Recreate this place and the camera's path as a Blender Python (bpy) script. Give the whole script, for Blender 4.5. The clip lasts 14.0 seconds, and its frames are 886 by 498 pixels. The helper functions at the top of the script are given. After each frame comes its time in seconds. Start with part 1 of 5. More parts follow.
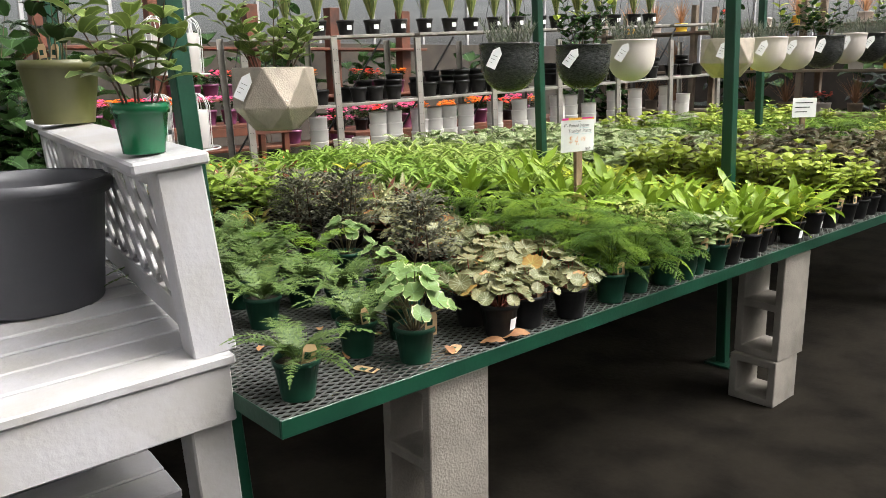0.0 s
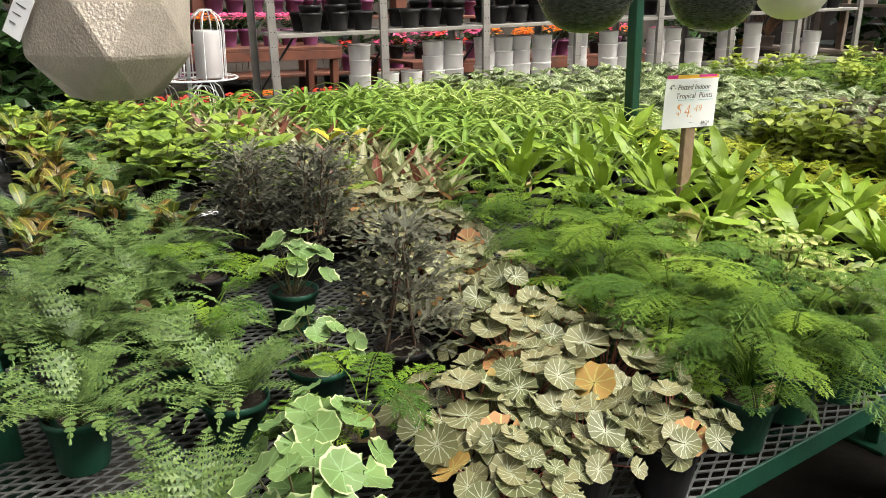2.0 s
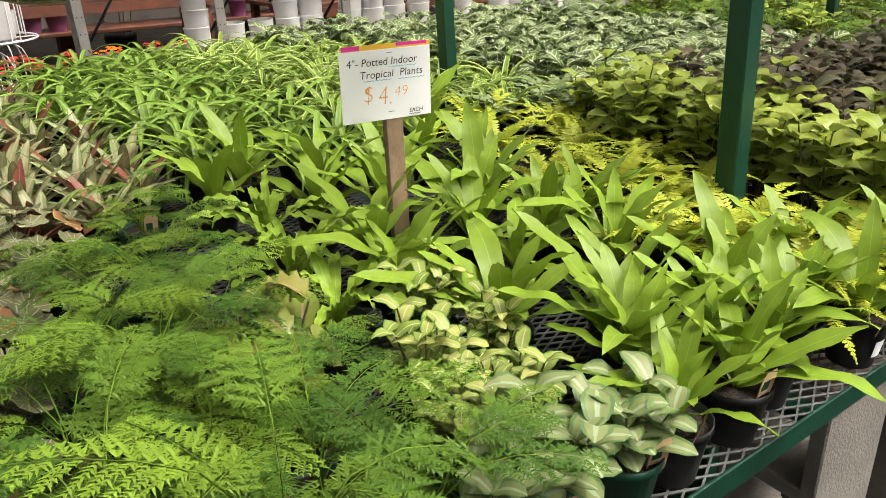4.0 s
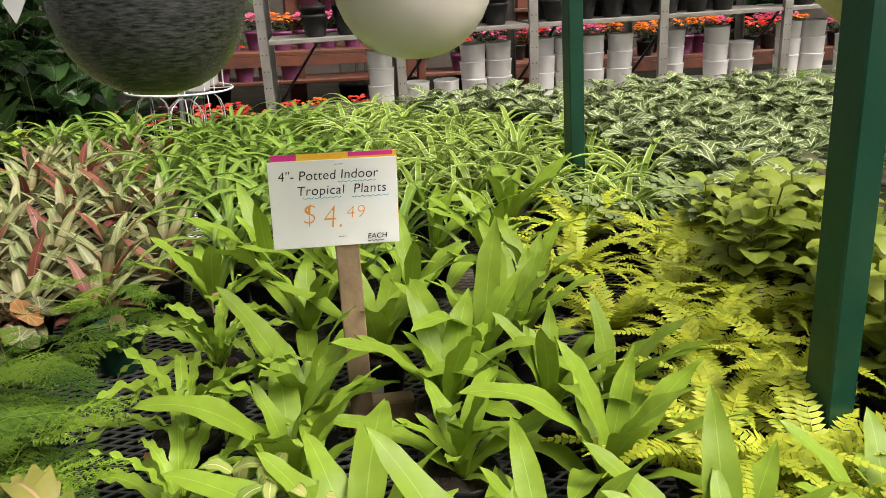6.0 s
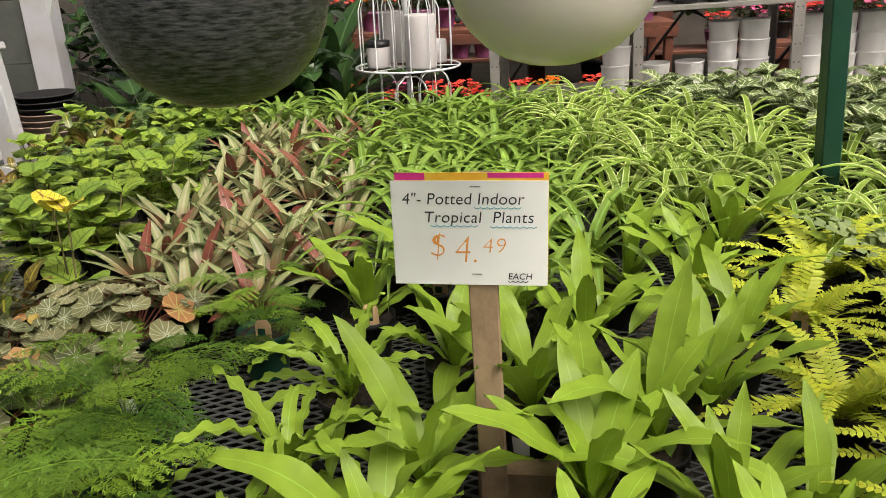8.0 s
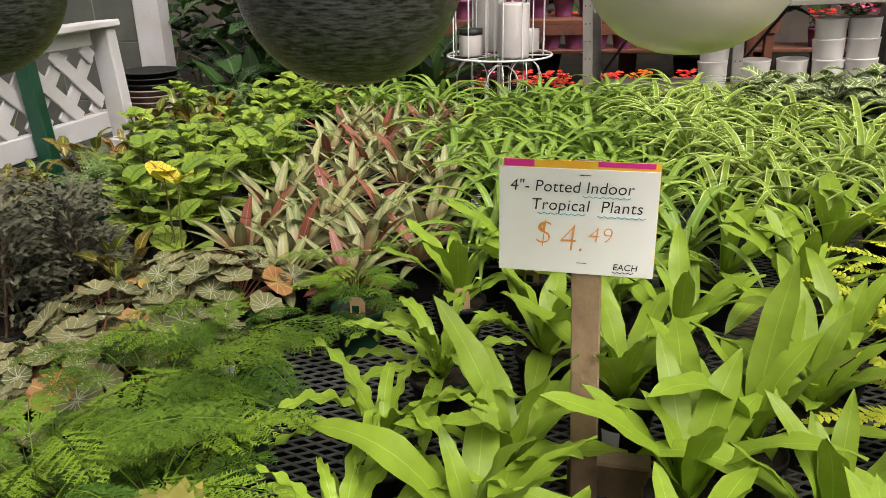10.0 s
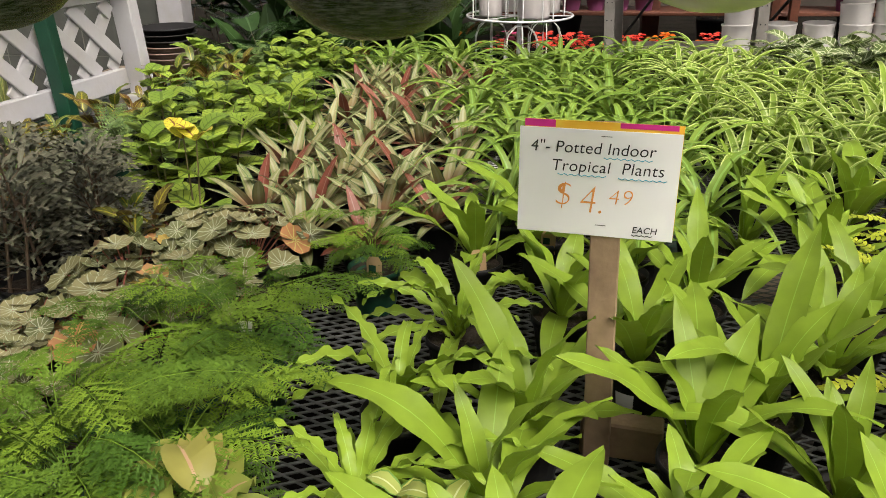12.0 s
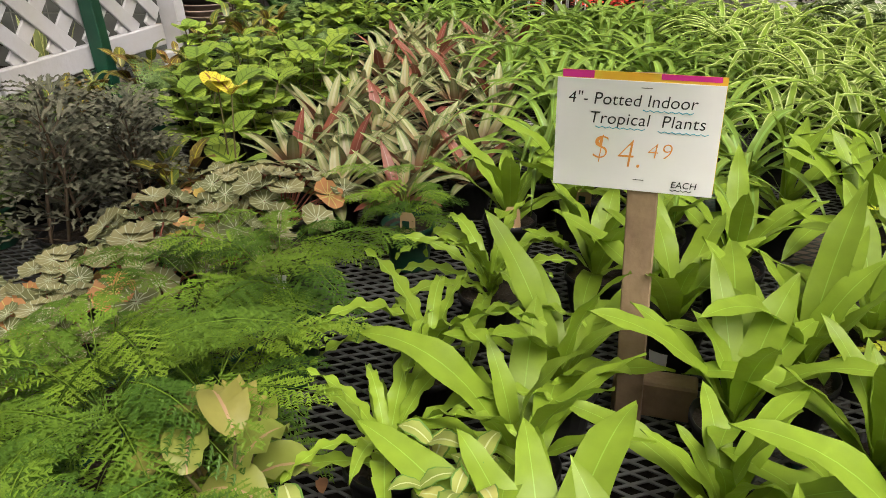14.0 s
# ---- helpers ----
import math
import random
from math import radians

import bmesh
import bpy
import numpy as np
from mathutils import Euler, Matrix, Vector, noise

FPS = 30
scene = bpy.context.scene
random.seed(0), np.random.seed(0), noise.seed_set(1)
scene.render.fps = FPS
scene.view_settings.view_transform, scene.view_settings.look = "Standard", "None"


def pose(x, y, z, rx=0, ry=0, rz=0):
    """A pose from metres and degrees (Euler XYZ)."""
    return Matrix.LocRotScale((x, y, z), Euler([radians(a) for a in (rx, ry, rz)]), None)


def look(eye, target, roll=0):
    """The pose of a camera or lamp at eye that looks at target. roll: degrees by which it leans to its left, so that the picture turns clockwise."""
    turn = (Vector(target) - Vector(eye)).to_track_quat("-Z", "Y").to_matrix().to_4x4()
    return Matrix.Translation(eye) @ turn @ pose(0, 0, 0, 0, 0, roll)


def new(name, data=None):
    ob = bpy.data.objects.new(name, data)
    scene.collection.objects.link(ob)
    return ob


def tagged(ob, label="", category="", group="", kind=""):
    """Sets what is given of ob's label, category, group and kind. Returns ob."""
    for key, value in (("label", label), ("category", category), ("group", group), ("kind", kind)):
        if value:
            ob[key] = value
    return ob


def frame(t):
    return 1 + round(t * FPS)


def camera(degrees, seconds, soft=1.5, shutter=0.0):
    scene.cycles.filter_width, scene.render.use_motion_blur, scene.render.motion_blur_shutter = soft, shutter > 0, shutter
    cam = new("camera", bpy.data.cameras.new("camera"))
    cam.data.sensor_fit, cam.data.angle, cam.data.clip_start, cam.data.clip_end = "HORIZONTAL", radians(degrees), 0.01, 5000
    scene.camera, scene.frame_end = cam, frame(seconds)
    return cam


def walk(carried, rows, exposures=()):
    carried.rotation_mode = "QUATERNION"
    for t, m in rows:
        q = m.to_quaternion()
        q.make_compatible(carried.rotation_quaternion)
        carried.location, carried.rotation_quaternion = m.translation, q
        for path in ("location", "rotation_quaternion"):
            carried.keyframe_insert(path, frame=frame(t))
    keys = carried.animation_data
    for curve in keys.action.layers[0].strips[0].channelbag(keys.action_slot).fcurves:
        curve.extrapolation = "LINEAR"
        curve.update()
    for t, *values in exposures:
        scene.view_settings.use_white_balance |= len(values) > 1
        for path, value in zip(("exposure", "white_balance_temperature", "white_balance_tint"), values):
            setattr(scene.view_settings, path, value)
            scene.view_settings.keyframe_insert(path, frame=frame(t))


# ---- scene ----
cam = camera(59.0, 14.0, 0.75)
PATH = [
    (0, (-0.696, -1.269, 1.325), (0.598, 0.191, 0.884), -1.0),
    (0.5, (-0.558, -0.931, 1.345), (0.666, 0.568, 0.838), -1.1),
    (1, (-0.381, -0.761, 1.33), (0.76, 0.796, 0.806), -0.0),
    (1.5, (-0.122, -0.649, 1.34), (0.997, 0.914, 0.789), 1.7),
    (2, (0.126, -0.539, 1.328), (1.235, 1.004, 0.704), 1.0),
    (2.5, (0.354, -0.395, 1.338), (1.464, 1.125, 0.662), 0.7),
    (3, (0.553, -0.42, 1.338), (1.676, 1.076, 0.63), -0.6),
    (3.5, (0.829, -0.479, 1.339), (1.957, 0.995, 0.595), -1.1),
    (4, (1.065, -0.438, 1.338), (2.175, 1.034, 0.562), -1.1),
    (4.2, (1.147, -0.391, 1.361), (2.229, 1.096, 0.575), -1.2),
    (6.3, (1.698, -0.272, 1.364), (2.183, 1.561, 0.727), -0.6),
    (6.5, (1.714, -0.188, 1.359), (2.133, 1.661, 0.724), -0.4),
    (7, (1.757, -0.103, 1.351), (1.999, 1.769, 0.689), -1.3),
    (7.5, (1.797, -0.094, 1.36), (1.88, 1.784, 0.679), -1.8),
    (8, (1.825, -0.092, 1.365), (1.813, 1.781, 0.665), -2.3),
    (8.5, (1.832, -0.089, 1.363), (1.767, 1.782, 0.658), -2.0),
    (9, (1.818, -0.091, 1.363), (1.708, 1.779, 0.661), -1.5),
    (9.2, (1.806, -0.096, 1.363), (1.68, 1.773, 0.664), -1.4),
    (11.3, (1.784, -0.107, 1.36), (1.505, 1.712, 0.577), -1.3),
    (11.5, (1.785, -0.106, 1.358), (1.524, 1.712, 0.567), -1.1),
    (12, (1.785, -0.106, 1.359), (1.549, 1.71, 0.554), -0.7),
    (12.5, (1.782, -0.105, 1.36), (1.543, 1.703, 0.539), -0.7),
    (13, (1.785, -0.108, 1.361), (1.539, 1.692, 0.523), -0.7),
    (13.5, (1.782, -0.104, 1.362), (1.521, 1.677, 0.489), -0.9),
    (14, (1.784, -0.105, 1.346), (1.469, 1.659, 0.456), -1.1),
]
walk(cam, [(t, look(eye, target, roll)) for t, eye, target, roll in PATH], [(0, 0.88, 6500, 10), (1, 0.86, 6500, 10), (1.5, 0.82, 6550, 10), (3, 0.8, 6650, 11), (4.2, 0.68, 6700, 11), (6.5, 0.44, 6850, 12), (14, 0.36, 6900, 13)])

# ---------------------------------------------------------------- world and light
SUN_ELEV, SUN_TURN = 57.0, 140.0
world = bpy.data.worlds.new("world")
scene.world = world
world.use_nodes = True
wn = world.node_tree
sky = wn.nodes.new("ShaderNodeTexSky")
sky.sky_type, sky.sun_disc = "NISHITA", False
sky.sun_elevation, sky.sun_rotation = radians(SUN_ELEV), radians(SUN_TURN)
sky.air_density, sky.dust_density = 1.0, 4.0
grey = wn.nodes.new("ShaderNodeHueSaturation")
grey.inputs["Saturation"].default_value = 0.25
wn.links.new(sky.outputs[0], grey.inputs["Color"])
wn.links.new(grey.outputs[0], wn.nodes["Background"].inputs["Color"])
wn.nodes["Background"].inputs["Strength"].default_value = 0.085
sun = new("sun", bpy.data.lights.new("sun", "SUN"))
sun.data.energy, sun.data.angle, sun.data.color = 2.65, radians(34), (1.0, 0.97, 0.92)
sun.matrix_world = look((0, 0, 0), (math.sin(radians(SUN_TURN)) * -math.cos(radians(SUN_ELEV)), -math.cos(radians(SUN_TURN)) * math.cos(radians(SUN_ELEV)), -math.sin(radians(SUN_ELEV))))


# ---------------------------------------------------------------- materials
def nodes_of(name):
    m = bpy.data.materials.new(name)
    m.use_nodes = True
    return m, m.node_tree.nodes, m.node_tree.links, m.node_tree.nodes["Principled BSDF"]


def rgb(c):
    return (c[0], c[1], c[2], 1.0)


def surface(name, colour, second=None, rough=0.6, metal=0.0, scale=6.0, fine=60.0, bump=0.15, amount=0.35, coat=0.0, spread=0.06, shine=0.5):
    """A worn surface: two noises of dirt and grain, some bump, and a tint that differs from piece to piece."""
    m, n, l, p = nodes_of(name)
    second = second or tuple(v * 0.6 for v in colour)
    tex = n.new("ShaderNodeTexCoord")
    big, small = n.new("ShaderNodeTexNoise"), n.new("ShaderNodeTexNoise")
    for node, s in ((big, scale), (small, fine)):
        node.inputs["Scale"].default_value = s
        node.inputs["Detail"].default_value = 5.0
        l.new(tex.outputs["Object"], node.inputs["Vector"])
    ramp = n.new("ShaderNodeMapRange")
    ramp.inputs["From Min"].default_value, ramp.inputs["From Max"].default_value = 0.42, 0.72
    l.new(big.outputs["Fac"], ramp.inputs["Value"])
    add = n.new("ShaderNodeMath")
    add.operation = "MULTIPLY_ADD"
    l.new(small.outputs["Fac"], add.inputs[0])
    add.inputs[1].default_value = 0.5
    l.new(ramp.outputs[0], add.inputs[2])
    scaled = n.new("ShaderNodeMath")
    scaled.operation = "MULTIPLY"
    scaled.use_clamp = True
    l.new(add.outputs[0], scaled.inputs[0])
    scaled.inputs[1].default_value = amount
    mix = n.new("ShaderNodeMix")
    mix.data_type = "RGBA"
    mix.inputs[6].default_value, mix.inputs[7].default_value = rgb(colour), rgb(second)
    l.new(scaled.outputs[0], mix.inputs[0])
    info = n.new("ShaderNodeObjectInfo")
    tint = n.new("ShaderNodeMapRange")
    tint.inputs["To Min"].default_value, tint.inputs["To Max"].default_value = 1 - spread, 1 + spread
    l.new(info.outputs["Random"], tint.inputs["Value"])
    hsv = n.new("ShaderNodeHueSaturation")
    l.new(tint.outputs[0], hsv.inputs["Value"])
    l.new(mix.outputs[2], hsv.inputs["Color"])
    l.new(hsv.outputs[0], p.inputs["Base Color"])
    p.inputs["Roughness"].default_value, p.inputs["Metallic"].default_value = rough, metal
    p.inputs["Coat Weight"].default_value, p.inputs["Specular IOR Level"].default_value = coat, shine
    if bump:
        b = n.new("ShaderNodeBump")
        b.inputs["Strength"].default_value, b.inputs["Distance"].default_value = bump, 0.004
        l.new(small.outputs["Fac"], b.inputs["Height"])
        l.new(b.outputs[0], p.inputs["Normal"])
    return m


def leafy(name, colour, other=None, edge=None, edge_from=0.7, rib=None, rib_width=0.06, veins=None, vein_count=9.0, vein_slant=1.2, vein_width=0.16,
          radial=False, base=None, rough=0.42, through_light=0.22, spread=0.34, by_u=False):
    """A leaf: u runs across it (0.5 is the midrib), v from stalk to tip; or, radial, u is the angle and v the radius."""
    m, n, l, p = nodes_of(name)
    other = other or tuple(v * 0.5 for v in colour)
    colour, other = ((min(0.9, c[0] * 1.22), c[1] * 0.96, c[2] * 0.9) for c in (colour, other))
    geo, uv = n.new("ShaderNodeNewGeometry"), n.new("ShaderNodeUVMap")
    sep = n.new("ShaderNodeSeparateXYZ")
    l.new(uv.outputs[0], sep.inputs[0])

    def op(kind, a, b=None, clamp=False):
        node = n.new("ShaderNodeMath")
        node.operation, node.use_clamp = kind, clamp
        for k, v in enumerate((a, b)):
            if v is None:
                continue
            if isinstance(v, (int, float)):
                node.inputs[k].default_value = v
            else:
                l.new(v, node.inputs[k])
        return node.outputs[0]

    def step(value, lo, hi):
        r = n.new("ShaderNodeMapRange")
        r.interpolation_type = "SMOOTHSTEP"
        r.inputs["From Min"].default_value, r.inputs["From Max"].default_value = lo, hi
        l.new(value, r.inputs["Value"])
        return r.outputs[0]

    def blend(fac, a, b):
        x = n.new("ShaderNodeMix")
        x.data_type = "RGBA"
        if isinstance(fac, (int, float)):
            x.inputs[0].default_value = fac
        else:
            l.new(fac, x.inputs[0])
        for k, v in ((6, a), (7, b)):
            if isinstance(v, tuple):
                x.inputs[k].default_value = rgb(v)
            else:
                l.new(v, x.inputs[k])
        return x.outputs[2]

    tex = n.new("ShaderNodeTexCoord")
    blot = n.new("ShaderNodeTexNoise")
    blot.inputs["Scale"].default_value, blot.inputs["Detail"].default_value = 45.0, 3.0
    l.new(tex.outputs["Object"], blot.inputs["Vector"])
    u, v = sep.outputs["X"], sep.outputs["Y"]
    col = blend(u if by_u else geo.outputs["Random Per Island"], colour, other)
    across = op("MULTIPLY", op("ABSOLUTE", op("SUBTRACT", u, 0.5)), 2.0)
    if veins:
        if radial:
            bent = op("ADD", u, op("MULTIPLY", op("SUBTRACT", blot.outputs["Fac"], 0.5), 0.07))
            f = op("ABSOLUTE", op("SUBTRACT", op("FRACT", op("MULTIPLY", bent, vein_count)), 0.5))
            w = op("MULTIPLY", f, v)
            fac = op("SUBTRACT", 1.0, step(w, vein_width * 0.4, vein_width))
        else:
            f = op("ABSOLUTE", op("SUBTRACT", op("FRACT", op("SUBTRACT", op("MULTIPLY", v, vein_count), op("MULTIPLY", across, vein_slant))), 0.5))
            fac = op("SUBTRACT", 1.0, step(f, vein_width * 0.5, vein_width))
            mid = op("SUBTRACT", 1.0, step(across, 0.08, 0.16))
            fac = op("MAXIMUM", fac, mid)
        col = blend(fac, col, veins)
    if rib and not radial:
        col = blend(op("SUBTRACT", 1.0, step(across, rib_width, rib_width * 1.8)), col, rib)
    if edge:
        jag = op("ADD", v if radial else across, op("MULTIPLY", op("SUBTRACT", blot.outputs["Fac"], 0.5), 0.7 if radial else 0.35))
        col = blend(step(jag, edge_from, edge_from + 0.06), col, edge)
    if base:
        col = blend(op("SUBTRACT", 1.0, step(v, 0.1, 0.62)), col, base)
    info = n.new("ShaderNodeObjectInfo")
    hsv = n.new("ShaderNodeHueSaturation")
    bright = op("ADD", op("MULTIPLY", info.outputs["Random"], spread * 0.6), op("ADD", op("MULTIPLY", blot.outputs["Fac"], spread), 1.0 - spread * 0.8))
    l.new(bright, hsv.inputs["Value"])
    l.new(col, hsv.inputs["Color"])
    l.new(hsv.outputs[0], p.inputs["Base Color"])
    p.inputs["Roughness"].default_value, p.inputs["Specular IOR Level"].default_value = rough, 0.35
    b = n.new("ShaderNodeBump")
    b.inputs["Strength"].default_value, b.inputs["Distance"].default_value = 0.3, 0.003
    l.new(blot.outputs["Fac"], b.inputs["Height"])
    l.new(b.outputs[0], p.inputs["Normal"])
    tr = n.new("ShaderNodeBsdfTranslucent")
    l.new(hsv.outputs[0], tr.inputs["Color"])
    shade = n.new("ShaderNodeMixShader")
    shade.inputs[0].default_value = through_light
    l.new(p.outputs[0], shade.inputs[1])
    l.new(tr.outputs[0], shade.inputs[2])
    l.new(shade.outputs[0], n["Material Output"].inputs["Surface"])
    return m


M = {}
M["white_paint"] = surface("white paint", (0.45, 0.45, 0.48), (0.36, 0.34, 0.3), 0.5, scale=6, fine=60, amount=0.55, bump=0.35)
M["green_paint"] = surface("green painted steel", (0.006, 0.052, 0.028), (0.005, 0.03, 0.018), 0.35, scale=9, fine=80, amount=0.6)
M["mesh_steel"] = surface("dark expanded steel", (0.1, 0.105, 0.1), (0.05, 0.05, 0.047), 0.55, 0.25, scale=8, fine=120, amount=0.6)
M["block"] = surface("concrete block", (0.25, 0.23, 0.2), (0.12, 0.105, 0.09), 0.95, scale=7, fine=150, bump=0.7, amount=0.7)
# near-black base takes in the bench's shade; the mottling over it is dirt
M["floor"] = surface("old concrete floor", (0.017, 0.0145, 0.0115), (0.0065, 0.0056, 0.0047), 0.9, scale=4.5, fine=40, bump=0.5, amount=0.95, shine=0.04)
M["pot_green"] = surface("dark green plastic", (0.012, 0.06, 0.035), None, 0.38, scale=12, fine=60, bump=0.05, shine=0.25)
M["pot_black"] = surface("black plastic", (0.014, 0.014, 0.015), (0.03, 0.028, 0.026), 0.42, scale=12, fine=60, bump=0.05, shine=0.25)
M["pot_olive"] = surface("olive plastic", (0.10, 0.10, 0.035), None, 0.45, scale=10, bump=0.05)
M["pot_bright"] = surface("glossy green plastic", (0.008, 0.13, 0.05), None, 0.25, scale=10, bump=0.03)
M["tub"] = surface("charcoal plastic tub", (0.07, 0.071, 0.082), (0.045, 0.046, 0.053), 0.5, scale=4, fine=70, bump=0.1)
M["soil"] = surface("dark potting soil", (0.022, 0.015, 0.01), (0.05, 0.034, 0.022), 0.95, scale=40, fine=220, bump=1.0, amount=0.6)
def ridged(name, colour, second, rough):
    """A glaze with fine uneven ridges that run round the pot."""
    m, n, l, p = nodes_of(name)
    tex, mp, no = n.new("ShaderNodeTexCoord"), n.new("ShaderNodeMapping"), n.new("ShaderNodeTexNoise")
    mp.inputs["Scale"].default_value = (75, 75, 430)
    no.inputs["Scale"].default_value, no.inputs["Detail"].default_value, no.inputs["Roughness"].default_value = 1.0, 6.0, 0.65
    l.new(tex.outputs["Object"], mp.inputs["Vector"])
    l.new(mp.outputs[0], no.inputs["Vector"])
    r = n.new("ShaderNodeValToRGB")
    r.color_ramp.elements[0].position, r.color_ramp.elements[1].position = 0.4, 0.68
    r.color_ramp.elements[0].color, r.color_ramp.elements[1].color = rgb(colour), rgb(second)
    l.new(no.outputs["Fac"], r.inputs[0])
    l.new(r.outputs[0], p.inputs["Base Color"])
    b = n.new("ShaderNodeBump")
    b.inputs["Strength"].default_value, b.inputs["Distance"].default_value = 0.6, 0.002
    l.new(no.outputs["Fac"], b.inputs["Height"])
    l.new(b.outputs[0], p.inputs["Normal"])
    p.inputs["Roughness"].default_value = rough
    return m


M["glaze_dark"] = ridged("dark ridged glaze", (0.012, 0.013, 0.013), (0.075, 0.078, 0.075), 0.24)
# even base tinted pinkish to offset green light bounced up from the plants
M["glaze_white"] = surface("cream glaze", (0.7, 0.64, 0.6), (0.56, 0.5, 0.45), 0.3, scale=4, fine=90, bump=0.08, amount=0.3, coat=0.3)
M["stone_pot"] = surface("hammered champagne metal", (0.52, 0.46, 0.38), (0.36, 0.31, 0.25), 0.42, 0.55, scale=30, fine=260, bump=0.5, amount=0.6)
M["white_cup"] = surface("white ribbed plastic", (0.84, 0.82, 0.8), (0.72, 0.7, 0.68), 0.5, scale=8, bump=0.05, amount=0.3)
M["shelf_steel"] = surface("grey galvanised angle", (0.29, 0.27, 0.245), (0.17, 0.16, 0.145), 0.55, 0.15, scale=9, fine=80, amount=0.6)
M["dark_steel"] = surface("black steel bar", (0.02, 0.02, 0.02), None, 0.5, 0.3)
M["redwood"] = surface("red brown stained wood", (0.17, 0.05, 0.022), (0.05, 0.02, 0.013), 0.6, scale=5, fine=50, amount=0.8)
M["stake"] = surface("weathered pine stake", (0.36, 0.25, 0.15), (0.16, 0.10, 0.06), 0.8, scale=14, fine=90, amount=0.8, bump=0.4)
M["paper"] = surface("white card", (0.82, 0.82, 0.82), (0.72, 0.72, 0.72), 0.7, scale=8, bump=0.03, amount=0.2)
M["orange_card"] = surface("orange printed card", (0.85, 0.4, 0.03), (0.8, 0.6, 0.06), 0.5, scale=18, amount=0.9, bump=0)
M["pink_card"] = surface("magenta printed card", (0.75, 0.03, 0.3), None, 0.5, bump=0)
M["ink"] = surface("black ink", (0.012, 0.012, 0.014), None, 0.6, bump=0)
M["ink_blue"] = surface("blue ink", (0.06, 0.4, 0.52), None, 0.6, bump=0)
M["ink_orange"] = surface("orange ink", (0.8, 0.33, 0.08), None, 0.6, bump=0)
M["tag"] = surface("tan plant tag", (0.62, 0.42, 0.24), (0.5, 0.33, 0.18), 0.5, scale=30, bump=0.02)
M["dry_leaf"] = surface("dry fallen leaf", (0.42, 0.22, 0.1), (0.25, 0.12, 0.06), 0.7, scale=40, amount=0.8)
M["white_wire"] = surface("white coated wire", (0.82, 0.82, 0.82), None, 0.4, bump=0)
M["candle"] = surface("frosted candle", (0.5, 0.47, 0.46), (0.36, 0.34, 0.34), 0.35, scale=10, bump=0.03)
M["slate"] = surface("grey green slate tile", (0.09, 0.094, 0.083), (0.05, 0.054, 0.048), 0.5, scale=4, fine=40, amount=0.8)
M["grout"] = surface("pale grout", (0.2, 0.2, 0.17), None, 0.9)
M["saucer"] = surface("brown clay saucer", (0.13, 0.085, 0.07), (0.3, 0.24, 0.2), 0.7, scale=10, amount=0.7)
M["wall"] = surface("weathered plank wall", (0.075, 0.06, 0.048), (0.03, 0.025, 0.02), 0.85, scale=2, fine=25, amount=0.8)
M["yard"] = surface("grey gravel yard", (0.2, 0.19, 0.16), (0.1, 0.1, 0.07), 0.95, scale=0.6, fine=12, amount=0.8)
M["table_wood"] = surface("old grey timber", (0.26, 0.2, 0.15), (0.12, 0.09, 0.07), 0.8, scale=5, fine=50, amount=0.8)
M["purple_pot"] = surface("pink foil wrap", (0.2, 0.05, 0.13), None, 0.4)
M["stem"] = surface("plant stem", (0.13, 0.12, 0.05), (0.2, 0.1, 0.06), 0.6, bump=0)
M["bark"] = surface("brown stem bark", (0.12, 0.08, 0.05), None, 0.8)
M["red_stem"] = surface("reddish runner stem", (0.3, 0.09, 0.06), None, 0.6, bump=0)
glass, gn, gl, gp = nodes_of("roof glass")
gp.inputs["Transmission Weight"].default_value, gp.inputs["Roughness"].default_value, gp.inputs["IOR"].default_value = 1.0, 0.02, 1.45
M["glass"] = glass

L = {}
L["nest"] = leafy("nest fern leaf", (0.235, 0.415, 0.04), (0.14, 0.3, 0.027), rib=(0.275, 0.46, 0.065), rib_width=0.022, rough=0.45)
L["crest"] = leafy("crested fern leaf", (0.26, 0.46, 0.05), (0.17, 0.35, 0.035), rib=(0.31, 0.5, 0.08), rib_width=0.04, rough=0.42)
L["asparagus"] = leafy("asparagus fern needles", (0.155, 0.32, 0.026), (0.036, 0.115, 0.011), rough=0.6, spread=0.4, by_u=True)
L["leather"] = leafy("leather fern pinnae", (0.125, 0.24, 0.065), (0.05, 0.12, 0.035), rough=0.45)
L["gold"] = leafy("golden fern pinnae", (0.4, 0.54, 0.045), (0.27, 0.43, 0.04), rough=0.5)
L["ivy"] = leafy("white edged round leaf", (0.10, 0.22, 0.07), (0.14, 0.28, 0.09), edge=(0.46, 0.53, 0.27), edge_from=0.93, radial=True, veins=(0.2, 0.33, 0.13), vein_count=7, vein_width=0.05)
L["saxifrage"] = leafy("silver veined round leaf", (0.1, 0.145, 0.06), (0.21, 0.245, 0.125), radial=True, veins=(0.4, 0.43, 0.29), vein_count=13, vein_width=0.07, rough=0.5)
L["saxifrage_old"] = leafy("fading round leaf", (0.36, 0.32, 0.08), (0.34, 0.17, 0.1), radial=True, veins=(0.5, 0.44, 0.14), vein_count=9, vein_width=0.06, rough=0.55)
L["aralia"] = leafy("dark finger leaf", (0.052, 0.072, 0.05), (0.1, 0.122, 0.088), rib=(0.13, 0.14, 0.09), rib_width=0.08, rough=0.4, through_light=0.12)
L["pilea"] = leafy("lime quilted leaf", (0.22, 0.38, 0.05), (0.13, 0.27, 0.038), veins=(0.09, 0.15, 0.018), vein_count=6, vein_width=0.085, rough=0.5)
